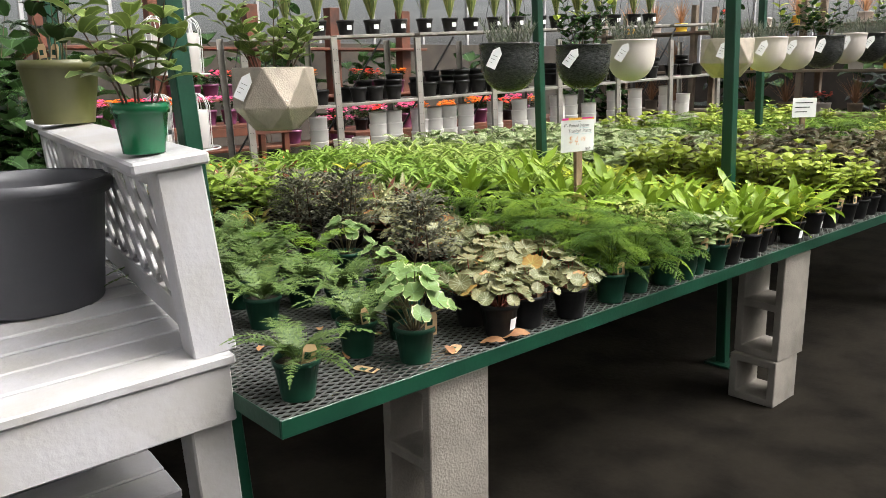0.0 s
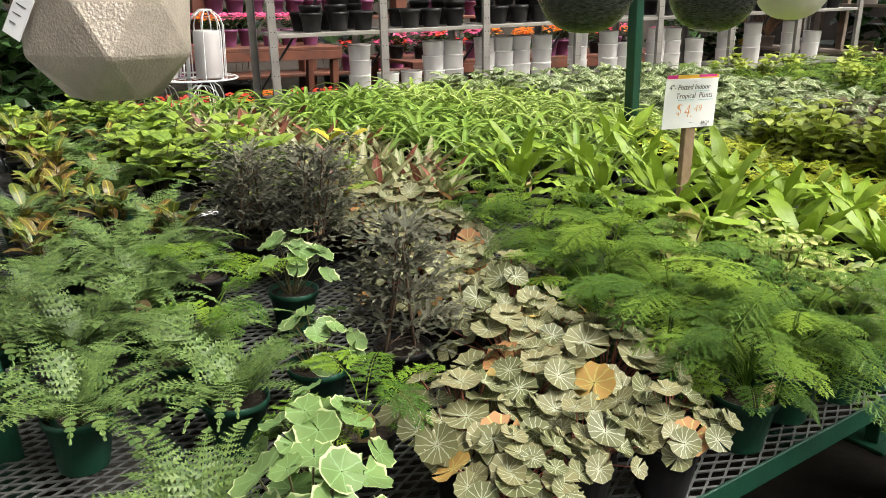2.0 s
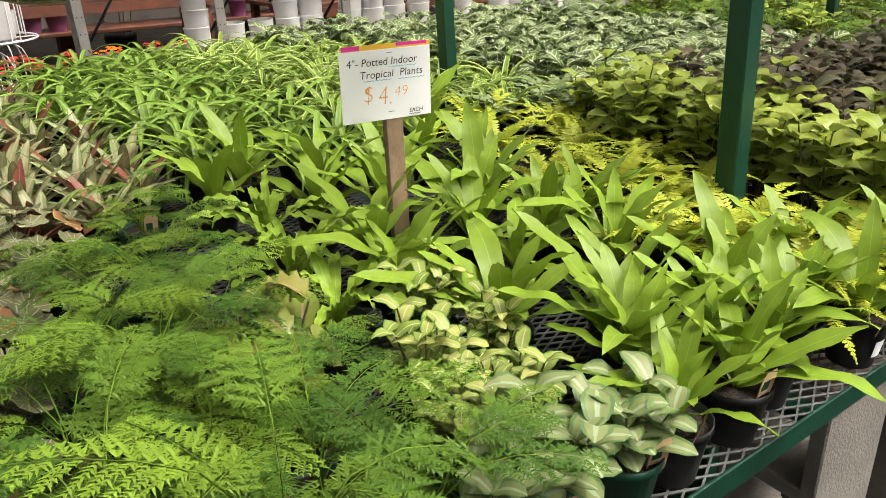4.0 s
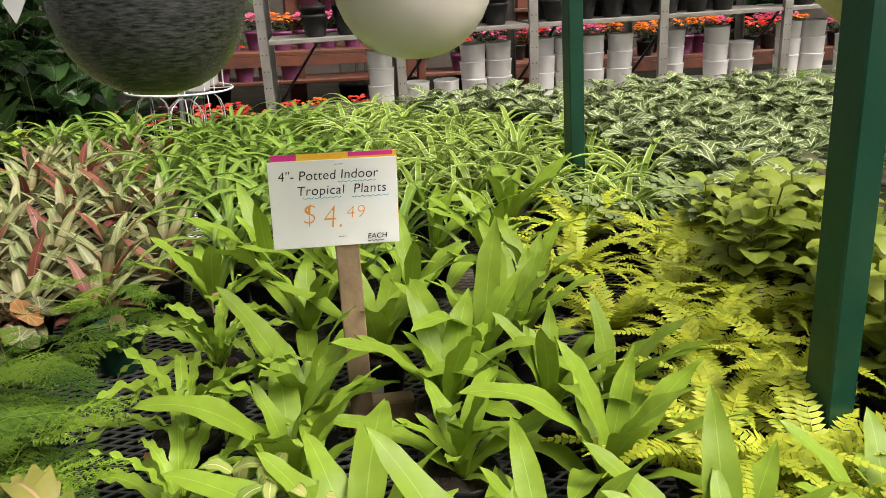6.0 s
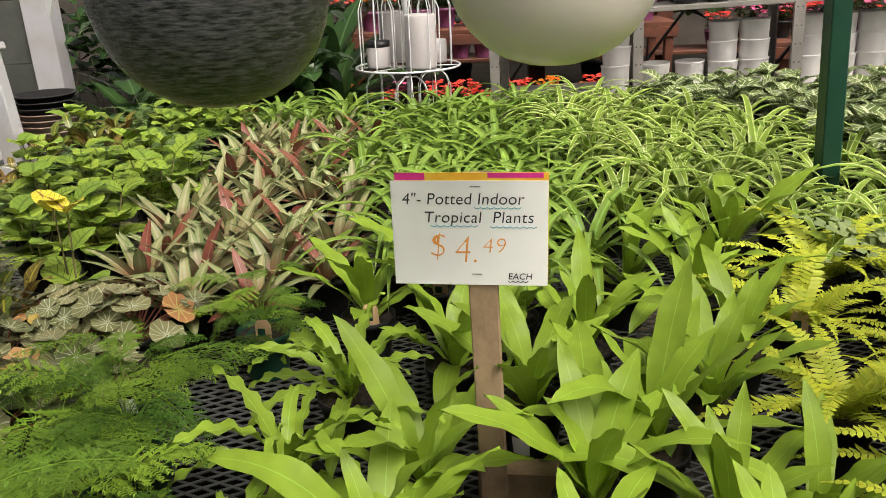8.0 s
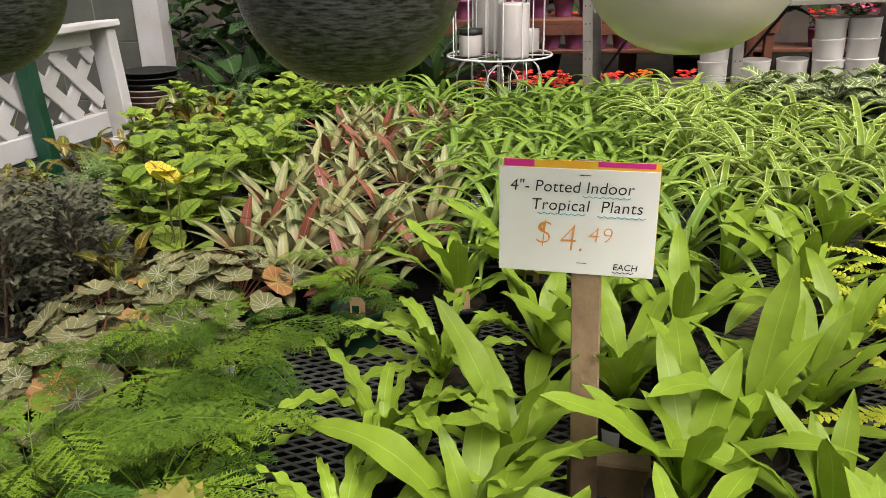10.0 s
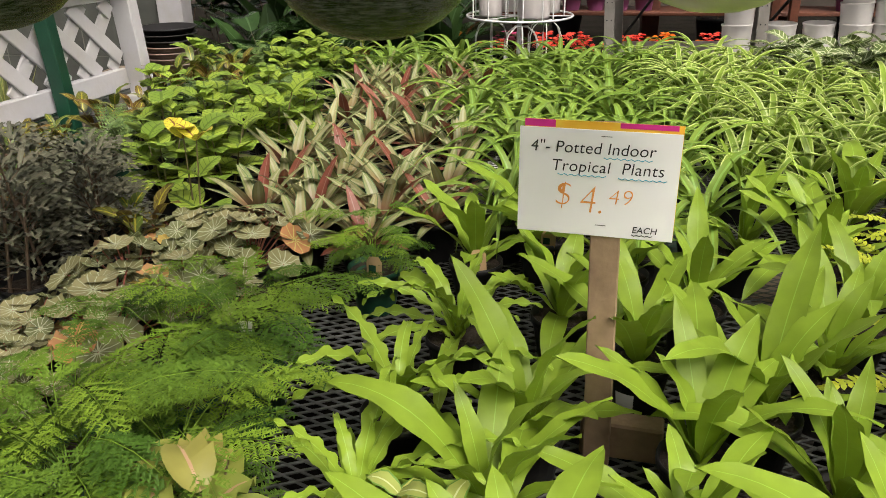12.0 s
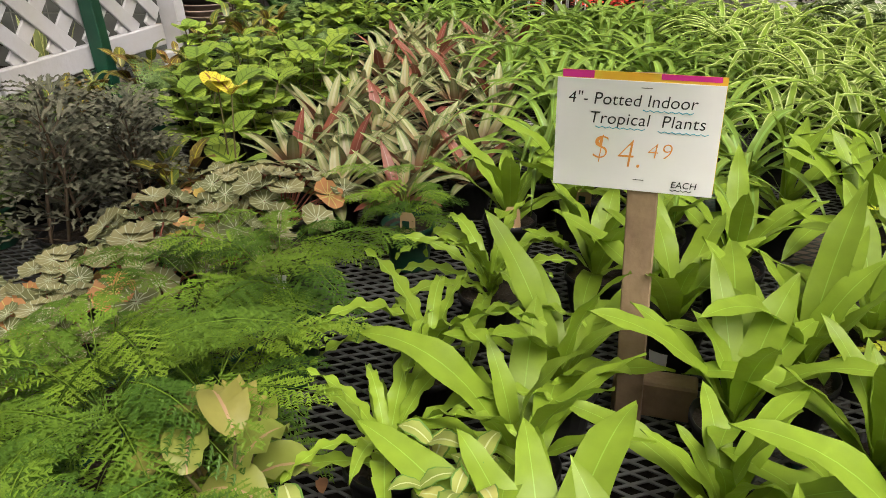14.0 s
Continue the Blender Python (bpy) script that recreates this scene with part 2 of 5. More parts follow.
L["pilea_gold"] = leafy("yellow quilted leaf", (0.46, 0.5, 0.05), (0.38, 0.46, 0.05), veins=(0.2, 0.1, 0.03), vein_count=7, vein_width=0.07, rough=0.5)
L["croton"] = leafy("croton leaf", (0.07, 0.15, 0.03), (0.13, 0.05, 0.025), veins=(0.3, 0.29, 0.03), vein_count=6, vein_width=0.05, rib=(0.36, 0.32, 0.04), rough=0.3)
L["rhoeo"] = leafy("striped oyster leaf", (0.18, 0.27, 0.11), (0.26, 0.31, 0.15), edge=(0.1, 0.18, 0.06), edge_from=0.8, rib=(0.36, 0.36, 0.21), rib_width=0.16, base=(0.25, 0.12, 0.07))
L["rhoeo_red"] = leafy("oyster leaf underside", (0.14, 0.042, 0.034), (0.19, 0.08, 0.052), rib=(0.3, 0.16, 0.12), rough=0.4)
L["spider"] = leafy("green spider leaf", (0.115, 0.25, 0.035), (0.18, 0.33, 0.05), rib=(0.22, 0.38, 0.08), rib_width=0.15, rough=0.38)
L["spider_striped"] = leafy("striped spider leaf", (0.13, 0.28, 0.035), (0.19, 0.35, 0.045), edge=(0.46, 0.55, 0.19), edge_from=0.66, rough=0.38)
L["zebra"] = leafy("white veined leaf", (0.09, 0.18, 0.05), (0.15, 0.26, 0.08), veins=(0.66, 0.7, 0.48), vein_count=6, vein_width=0.13, rough=0.35)
L["blue"] = leafy("blue green lobed leaf", (0.17, 0.29, 0.13), (0.22, 0.34, 0.14), rib=(0.2, 0.3, 0.15))
L["dieff"] = leafy("cream splashed leaf", (0.4, 0.5, 0.16), (0.17, 0.31, 0.06), edge=(0.12, 0.25, 0.04), edge_from=0.8, rib=(0.55, 0.6, 0.3))
L["syngonium"] = leafy("pinkish arrow leaf", (0.16, 0.26, 0.05), (0.21, 0.22, 0.065), rib=(0.4, 0.25, 0.15), rib_width=0.05)
L["fatsia"] = leafy("pale green lobed leaf", (0.3, 0.44, 0.07), (0.2, 0.33, 0.05), rib=(0.3, 0.42, 0.1))
L["darkleaf"] = leafy("dark broad leaf", (0.075, 0.1, 0.05), (0.12, 0.11, 0.07), rib=(0.16, 0.18, 0.1), rough=0.3)
L["broad"] = leafy("glossy dark green leaf", (0.021, 0.062, 0.019), (0.036, 0.095, 0.028), rib=(0.07, 0.13, 0.05), rough=0.25)
L["philo"] = leafy("mid green pointed leaf", (0.13, 0.23, 0.05), (0.08, 0.16, 0.04), edge=(0.34, 0.4, 0.14), edge_from=0.85, rib=(0.25, 0.32, 0.1), rough=0.4)
L["sans"] = leafy("snake plant leaf", (0.12, 0.2, 0.07), (0.18, 0.26, 0.1), edge=(0.46, 0.45, 0.16), edge_from=0.8, rough=0.4, through_light=0.1)
L["straw"] = leafy("dried straw stem", (0.42, 0.32, 0.2), (0.3, 0.19, 0.11), rough=0.8)
L["trad"] = leafy("silver striped leaf", (0.17, 0.27, 0.1), (0.22, 0.31, 0.14), edge=(0.12, 0.21, 0.07), edge_from=0.7, rib=(0.36, 0.44, 0.26), rib_width=0.12)
L["lavender"] = leafy("grey needle leaf", (0.13, 0.18, 0.13), (0.09, 0.14, 0.11), rough=0.6)
L["red_flower"] = leafy("coral red petal", (0.75, 0.06, 0.06), (0.8, 0.16, 0.1), radial=True, rough=0.5)
L["orange_flower"] = leafy("orange petal", (0.8, 0.2, 0.02), (0.85, 0.36, 0.03), radial=True, rough=0.5)
L["pink_flower"] = leafy("magenta petal", (0.7, 0.08, 0.36), (0.75, 0.25, 0.45), radial=True, rough=0.5)


# ---------------------------------------------------------------- mesh tools
class Shape:
    """Gathers vertices, faces and leaf coordinates, and makes one mesh of them."""

    def __init__(self):
        self.v, self.f, self.uv, self.mi = [], [], [], []

    def grid(self, rows, uvs, mi=0, close=False):
        n0, w = len(self.v), len(rows[0])
        for r in rows:
            self.v.extend([tuple(p) for p in r])
        for i in range(len(rows) - 1):
            for j in range(w - 1 + (1 if close else 0)):
                k = (j + 1) % w
                self.f.append((n0 + i * w + j, n0 + i * w + k, n0 + (i + 1) * w + k, n0 + (i + 1) * w + j))
                self.uv.append((uvs[i][j], uvs[i][k] if k else (1.0, uvs[i][j][1]), uvs[i + 1][k] if k else (1.0, uvs[i + 1][j][1]), uvs[i + 1][j]))
                self.mi.append(mi)

    def poly(self, pts, uvs=None, mi=0):
        n0 = len(self.v)
        self.v.extend([tuple(p) for p in pts])
        self.f.append(tuple(range(n0, n0 + len(pts))))
        self.uv.append(tuple(uvs or [(0.3, 0.5)] * len(pts)))
        self.mi.append(mi)

    def box(self, lo, hi, mi=0, m=None):
        x0, y0, z0 = lo
        x1, y1, z1 = hi
        p = [Vector(q) for q in ((x0, y0, z0), (x1, y0, z0), (x1, y1, z0), (x0, y1, z0), (x0, y0, z1), (x1, y0, z1), (x1, y1, z1), (x0, y1, z1))]
        if m:
            p = [m @ q for q in p]
        n0 = len(self.v)
        self.v.extend([tuple(q) for q in p])
        for q in ((0, 3, 2, 1), (4, 5, 6, 7), (0, 1, 5, 4), (1, 2, 6, 5), (2, 3, 7, 6), (3, 0, 4, 7)):
            self.f.append(tuple(n0 + k for k in q))
            self.uv.append(((0, 0), (1, 0), (1, 1), (0, 1)))
            self.mi.append(mi)

    def tube(self, pts, radius, sides=5, mi=0, ends=True):
        """A round bar along points; radius is one number or one for each point."""
        pts = [Vector(p) for p in pts]
        rad = radius if isinstance(radius, (list, tuple)) else [radius] * len(pts)
        rows = []
        for i, p in enumerate(pts):
            d = (pts[min(i + 1, len(pts) - 1)] - pts[max(i - 1, 0)]).normalized()
            side = d.cross(Vector((0, 0, 1)) if abs(d.z) < 0.9 else Vector((1, 0, 0))).normalized()
            up = side.cross(d)
            rows.append([p + (side * math.cos(a) + up * math.sin(a)) * rad[i] for a in (math.tau * k / sides for k in range(sides))])
        self.grid(rows, [[(0.3, i / len(rows))] * sides for i in range(len(rows))], mi, close=True)
        if ends:
            self.poly(rows[0][::-1], None, mi)
            self.poly(rows[-1], None, mi)

    def lathe(self, profile, sides=20, centre=(0, 0, 0), mi=0, ribs=0.0):
        rows = []
        for r, z in profile:
            rows.append([(centre[0] + r * (1 + (ribs if k % 2 else 0)) * math.cos(math.tau * k / sides), centre[1] + r * (1 + (ribs if k % 2 else 0)) * math.sin(math.tau * k / sides), centre[2] + z) for k in range(sides)])
        self.grid(rows, [[(k / sides, i / len(rows)) for k in range(sides)] for i in range(len(rows))], mi, close=True)

    def mesh(self, name, materials, smooth=True):
        me = bpy.data.meshes.new(name)
        me.from_pydata(self.v, [], self.f)
        layer = me.uv_layers.new(name="UVMap")
        layer.data.foreach_set("uv", np.array([c for q in self.uv for p in q for c in p], dtype=np.float32))
        me.polygons.foreach_set("material_index", np.array(self.mi, dtype=np.int32))
        me.polygons.foreach_set("use_smooth", np.full(len(self.f), smooth))
        for mat in materials if isinstance(materials, (list, tuple)) else [materials]:
            me.materials.append(mat)
        me.update()
        return me


def child(name, mesh, parent, m=None, label=""):
    ob = new(name, mesh)
    ob.parent = parent
    if m is not None:
        ob.matrix_basis = m
    return tagged(ob, label)


def bevelled(shape, name, materials, width=0.004):
    me = shape.mesh(name, materials, smooth=False)
    bm = bmesh.new()
    bm.from_mesh(me)
    bmesh.ops.remove_doubles(bm, verts=bm.verts, dist=1e-5)
    bmesh.ops.bevel(bm, geom=list(bm.edges), offset=width, segments=1, affect="EDGES", clamp_overlap=True)
    bm.to_mesh(me)
    bm.free()
    return me


def boxmesh(name, lo, hi, material, width=0.004, m=None):
    s = Shape()
    s.box(lo, hi, m=m)
    return bevelled(s, name, material, width)


def empty(name, m, label, category, group="", kind=""):
    ob = new(name)
    ob.empty_display_size = 0.05
    ob.matrix_basis = m
    return tagged(ob, label, category, group, kind)


R = random.Random(7)


def strap(s, base, turn, length, width, lift0, lift1, profile, fold=0.25, wave=0.0, waves=5, seg=8, twist=0.0, mi=0, bend=1.3):
    """A bent leaf blade that leaves base towards turn; its slope goes from lift0 to lift1 (radians)."""
    p = Vector(base)
    out = Vector((math.cos(turn), math.sin(turn), 0))
    side0 = Vector((-math.sin(turn), math.cos(turn), 0))
    rows, uvs, step = [], [], length / seg
    for i in range(seg + 1):
        t = i / seg
        a = lift0 + (lift1 - lift0) * t ** bend
        d = out * math.cos(a) + Vector((0, 0, math.sin(a)))
        nrm = -out * math.sin(a) + Vector((0, 0, math.cos(a)))
        roll = twist * t
        side = side0 * math.cos(roll) + nrm * math.sin(roll)
        nrm2 = nrm * math.cos(roll) - side0 * math.sin(roll)
        w = width * profile(t)
        up = fold * w
        ph = t * waves * math.tau
        rows.append([p + side * w + nrm2 * (up + wave * math.sin(ph)), p, p - side * w + nrm2 * (up + wave * math.sin(ph + 2.2))])
        uvs.append([(0, t), (0.5, t), (1, t)])
        p = p + d * step
    s.grid(rows, uvs, mi)
    return p


def lance(t):
    return max(0.02, math.sin(math.pi * min(1, 0.12 + 0.88 * t)) ** 0.7 * (1 - 0.1 * t))


def oval(t):
    return max(0.02, math.sin(math.pi * (0.04 + 0.95 * t)) ** 0.65)


def tongue(t):
    return max(0.03, (0.28 + 0.72 * math.sin(math.pi / 2 * min(1, t / 0.55))) * (1 - max(0, (t - 0.55) / 0.45) ** 2.1))


def toothed(t):
    return lance(t) * (1.0 if int(t * 12 + 0.5) % 2 else 0.62)


def belt(t):
    return max(0.02, (0.35 + 0.65 * min(1, t * 2.2)) * (1 - max(0, (t - 0.62) / 0.38) ** 1.8))


def blade(t):
    return max(0.03, 1 - t ** 2.2)


def disc(s, centre, normal, radius, rng, sides=18, dish=0.15, notch=True, mi=0, scallop=0.045):
    """A round leaf with a scalloped rim and a notch at its stalk."""
    nrm = Vector(normal).normalized()
    a = nrm.cross(Vector((0, 0, 1)) if abs(nrm.z) < 0.95 else Vector((1, 0, 0))).normalized()
    b = nrm.cross(a)
    spin = rng.uniform(0, math.tau)
    ca, sa = math.cos(spin), math.sin(spin)
    a, b = a * ca + b * sa, b * ca - a * sa
    rows, uvs = [], []
    for ring in (0.04, 0.55, 1.0):
        row, uvr = [], []
        for k in range(sides + 1):
            th = 0.12 + (math.tau - 0.24) * k / sides if notch else math.tau * k / sides
            r = radius * ring * (1 + (scallop * math.cos(k * math.pi) if ring == 1.0 else 0)) * (1 + 0.06 * math.sin(2 * th))
            z = dish * radius * (ring ** 2) * (1 + 0.5 * math.sin(3 * th + spin)) + (0.05 * radius * math.cos(k * math.pi) if ring > 0.9 else 0)
            row.append(Vector(centre) + a * (r * math.cos(th)) + b * (r * math.sin(th)) + nrm * z)
            uvr.append((k / sides, ring))
        rows.append(row)
        uvs.append(uvr)
    s.grid(rows, uvs, mi)


# ---------------------------------------------------------------- foliage, each a function of a seed; heights from the soil up
def f_nest_leaf(seed):
    g = random.Random(seed)
    s = Shape()
    strap(s, (0, 0, 0), 0, g.uniform(0.185, 0.25), g.uniform(0.018, 0.0225), g.uniform(1.0, 1.3), g.uniform(-0.7, 0.65), tongue, 0.18, 0.0032, 3.2, 14, g.uniform(-0.5, 0.5))
    return s


def f_crest_leaf(seed):
    g = random.Random(seed)
    s = Shape()
    strap(s, (0, 0, 0), 0, g.uniform(0.16, 0.235), g.uniform(0.0105, 0.0135), g.uniform(1.0, 1.4), g.uniform(-1.2, 0.5), tongue, 0.35, 0.0045, 6.5, 26, g.uniform(-0.6, 0.6))
    return s


def f_asparagus(seed, sprays=22, reach=0.138, gap=0.0037, fat=0.0015, tall=0.16):
    """Flat feathery sprays held out in tiers; u marks the spray."""
    g = random.Random(seed)
    s = Shape()
    for k in range(sprays):
        turn = k * 2.4 + g.uniform(-0.3, 0.3)
        shade = g.random()
        out, side = Vector((math.cos(turn), math.sin(turn), 0)), Vector((-math.sin(turn), math.cos(turn), 0))
        high = tall * g.uniform(0.1, 1.0)
        length = reach * g.uniform(0.65, 1.1)
        n = 13
        p = out * (0.02 + 0.25 * high) + Vector((0, 0, high))
        s.tube([(0, 0, 0), out * 0.008 + Vector((0, 0, high * 0.6)), p], 0.001, 3, 0, False)
        pts, dip = [], g.uniform(0.1, 1.25)
        for i in range(n + 1):
            t = i / n
            a = 0.35 - (0.35 + dip) * t
            pts.append(p.copy())
            p = p + (out * math.cos(a) + Vector((0, 0, math.sin(a)))) * (length / n)
        s.tube(pts[::4] + [pts[-1]], 0.0006, 3, 0, False)
        for i in range(1, n + 1):
            t = (i - 1) / n
            fwd = (pts[i] - pts[i - 1]).normalized()
            for sg in (-1, 1):
                half = (0.36 * length * (1 - t) ** 0.9 * min(1, 0.55 + 2 * t) + 0.006) * g.uniform(0.8, 1.15)
                d = (side * sg * 0.8 + fwd * g.uniform(0.45, 0.7) + Vector((0, 0, g.uniform(-0.22, 0.02)))).normalized()
                m = max(3, int(half / gap))
                for q in range(1, m + 1):
                    c = pts[i] + d * (half * q / m) - Vector((0, 0, 0.12 * half * (q / m) ** 2))
                    ln = g.uniform(0.0075, 0.0125) * (1.15 - 0.5 * q / m) * (gap / 0.0042) ** 0.5
                    for w in (-1, 1):
                        e = (d * g.uniform(0.5, 0.9) + fwd * w * g.uniform(0.5, 0.9) + Vector((0, 0, g.uniform(-0.3, 0.35)))).normalized()
                        wv = e.cross(Vector((0, 0, 1))).normalized() * fat
                        s.poly((c - wv, c + wv, c + e * ln), ((shade, t),) * 3)
    return s


def f_fern(seed, fronds=16, reach=0.225, pinna=0.038, pairs=15, twice=True, droop=0.5):
    g = random.Random(seed)
    s = Shape()
    for k in range(fronds):
        turn = k * 2.4 + g.uniform(-0.3, 0.3)
        lift, length = g.uniform(0.5, 1.25), reach * g.uniform(0.7, 1.1)
        out, side = Vector((math.cos(turn), math.sin(turn), 0)), Vector((-math.sin(turn), math.cos(turn), 0))
        p, pts = Vector((0, 0, 0)), []
        n = pairs + 4
        for i in range(n + 1):
            t = i / n
            a = lift - (lift + droop) * t ** 1.2
            pts.append(p.copy())
            p = p + (out * math.cos(a) + Vector((0, 0, math.sin(a)))) * (length / n)
        s.tube(pts[::3] + [pts[-1]], 0.0012, 3, 0, False)
        for i in range(3, n + 1):
            t = (i - 3) / (n - 3)
            half = pinna * max(0.06, (1 - t) ** 0.8 * min(1, 0.65 + 1.5 * t)) * g.uniform(0.9, 1.1)
            fwd = (pts[i] - pts[i - 1]).normalized()
            nrm = side.cross(fwd) * -1
            for sg in (-1, 1):
                d = (side * sg * 0.92 + fwd * 0.35 + nrm * g.uniform(-0.3, 0.15)).normalized()
                c = pts[i]
                if twice and half > 0.012:
                    m = 4
                    for q in range(m):
                        c2 = c + d * (half * (q + 0.4) / m)
                        for w in (-1, 1):
                            e = (d * 0.55 + fwd * w * 0.85 + nrm * 0.1).normalized()
                            ln = half * 0.34 * (1 - 0.65 * q / m)
                            wv = (d * 0.9).normalized() * ln * 0.34
                            s.poly((c2 - wv, c2 + e * ln * 0.6 - wv * 0.9, c2 + e * ln, c2 + wv), ((0.3, t),) * 4)
                    wv = fwd * half * 0.1
                    s.poly((c - wv, c + d * half, c + wv), ((0.5, t),) * 3)
                else:
                    wv = fwd * (length / n) * 0.52
                    s.poly((c - wv * 0.7, c + d * half * 0.55 - wv, c + d * half, c + d * half * 0.55 + wv * 0.8, c + wv * 0.7), ((0.4, t),) * 5)
    return s


def f_round(seed, leaves=26, radius=0.026, spread=0.085, height=0.07, stalk_mi=1, old=0.0, sides=18):
    """Round leaves on stalks: material 0 fresh, 1 stalk, 2 fading."""
    g = random.Random(seed)
    s = Shape()
    for k in range(leaves):
        a = k * 2.4 + g.uniform(-0.4, 0.4)
        d = spread * math.sqrt((k + 0.5) / leaves) * g.uniform(0.85, 1.15)
        z = height * (1.0 - 0.55 * (d / spread) ** 2) * g.uniform(0.75, 1.15)
        c = Vector((d * math.cos(a), d * math.sin(a), z))
        nrm = Vector((math.cos(a) * d / spread * 0.8 + g.uniform(-0.35, 0.35), math.sin(a) * d / spread * 0.8 + g.uniform(-0.35, 0.35), 1))
        disc(s, c, nrm, radius * g.uniform(0.65, 1.2), g, sides, mi=2 if g.random() < old else 0)
        s.tube([(c.x * 0.15, c.y * 0.15, 0), (c.x * 0.6, c.y * 0.6, z * 0.7), c], 0.0015, 3, 1, False)
    return s


def f_aralia(seed, stems=3, height=0.2):
    g = random.Random(seed)
    s = Shape()
    for k in range(stems):
        x, y = g.uniform(-0.03, 0.03), g.uniform(-0.03, 0.03)
        lean = (g.uniform(-0.04, 0.04), g.uniform(-0.04, 0.04))
        h = height * g.uniform(0.75, 1.05)
        s.tube([(x, y, 0), (x + lean[0] * 0.5, y + lean[1] * 0.5, h * 0.5), (x + lean[0], y + lean[1], h)], [0.003, 0.0025, 0.0015], 4, 1, False)
        for j in range(13):
            t = 0.06 + 0.94 * j / 12
            a = j * 2.3 + k
            c = Vector((x + lean[0] * t, y + lean[1] * t, h * t))
            up = 0.35 + 0.5 * t
            e = c + Vector((math.cos(a) * math.cos(up), math.sin(a) * math.cos(up), math.sin(up))) * (0.05 - 0.025 * t)
            s.tube([c, e], 0.0009, 3, 1, False)
            for q in range(5):
                b = a + (q - 2) * 0.6
                strap(s, e, b, g.uniform(0.055, 0.085), 0.005, 0.55, -0.3, toothed, 0.3, 0.0025, 4, 12, 0.2)
    return s


def f_stemmed(seed, stems=4, height=0.12, leaf=0.06, wide=0.02, nodes=5, pairs=True, profile=oval, droop=-0.5, fold=0.18, wave=0.0015, seg=6, spread=0.05, rise=0.5):
    """Upright stems with broad leaves: material 0 leaf, 1 stem, 2 top leaves."""
    g = random.Random(seed)
    s = Shape()
    for k in range(stems):
        a0 = k * math.tau / stems + g.uniform(-0.4, 0.4)
        x, y = math.cos(a0) * spread * 0.3, math.sin(a0) * spread * 0.3
        tx, ty = math.cos(a0) * spread * g.uniform(0.6, 1.2), math.sin(a0) * spread * g.uniform(0.6, 1.2)
        h = height * g.uniform(0.65, 1.1)
        s.tube([(x, y, 0), ((x + tx) / 2, (y + ty) / 2, h * 0.55), (tx, ty, h)], [0.0026, 0.002, 0.0014], 4, 1, False)
        for j in range(nodes):
            t = 0.3 + 0.7 * j / max(1, nodes - 1)
            c = Vector((x + (tx - x) * t, y + (ty - y) * t, h * t))
            turn = a0 + j * 1.57
            for w in range(2 if pairs else 1):
                b = turn + w * math.pi + g.uniform(-0.25, 0.25)
                size = g.uniform(0.8, 1.15) * (1 - 0.25 * (t - 0.3))
                strap(s, c, b, leaf * size, wide * size, rise + 0.4 * (t - 0.4), droop * g.uniform(0.6, 1.3), profile, fold, wave, 4, seg, g.uniform(-0.3, 0.3), 2 if j == nodes - 1 else 0)
    return s


def f_rosette(seed, leaves=18, length=0.13, wide=0.014, lift=(0.5, 1.35), end=(-0.2, 0.8), profile=lance, fold=0.4, seg=7, under=None, bend=1.3):
    g = random.Random(seed)
    s = Shape()
    for k in range(leaves):
        a = k * 2.4 + g.uniform(-0.25, 0.25)
        f = k / leaves
        l0 = lift[1] + (lift[0] - lift[1]) * f + g.uniform(-0.1, 0.1)
        l1 = end[1] + (end[0] - end[1]) * f + g.uniform(-0.15, 0.15)
        strap(s, (0.006 * math.cos(a), 0.006 * math.sin(a), 0.0), a, length * g.uniform(0.75, 1.1), wide * g.uniform(0.85, 1.1), l0, l1, profile, fold, 0, 3, seg, g.uniform(-0.3, 0.3), under(k, g) if under else 0, bend)
    return s


def f_spider(seed, leaves=16, length=0.29):
    return f_rosette(seed, leaves, length, 0.0108, (0.95, 1.52), (-1.7, -0.75), blade, 0.45, 10, None, 1.0)


def f_needle(seed, shoots=26, height=0.1):
    g = random.Random(seed)
    s = Shape()
    for k in range(shoots):
        a, r = k * 2.4, 0.06 * math.sqrt(k / shoots)
        lift = g.uniform(0.7, 1.45)
        p = Vector((r * math.cos(a), r * math.sin(a), 0))
        d = Vector((math.cos(a) * math.cos(lift), math.sin(a) * math.cos(lift), math.sin(lift)))
        h = height * g.uniform(0.6, 1.1)
        for j in range(10):
            c = p + d * (h * (0.15 + 0.085 * j))
            for q in range(3):
                strap(s, c, a + j * 1.3 + q * 2.1, 0.026, 0.0016, 0.9, 0.5, blade, 0.2, 0, 1, 2)
    return s


def f_bloom(seed, blooms=26, spread=0.1, height=0.1, petal=0.011):
    """A bushy flowering plant: material 0 leaf, 1 stem, 2 petals."""
    g = random.Random(seed)
    s = f_stemmed(seed, 7, height, 0.045, 0.015, 5, True, spread=spread * 0.75)
    for k in range(blooms):
        a, r = g.uniform(0, math.tau), spread * math.sqrt(g.random())
        c = Vector((r * math.cos(a), r * math.sin(a), height * g.uniform(0.85, 1.25)))
        for q in range(5):
            b = q * math.tau / 5
            disc(s, c + Vector((math.cos(b), math.sin(b), 0)) * petal * 0.8, (math.cos(b) * 0.5, math.sin(b) * 0.5, 1), petal, g, 6, 0.2, False, 2, 0)
    return s


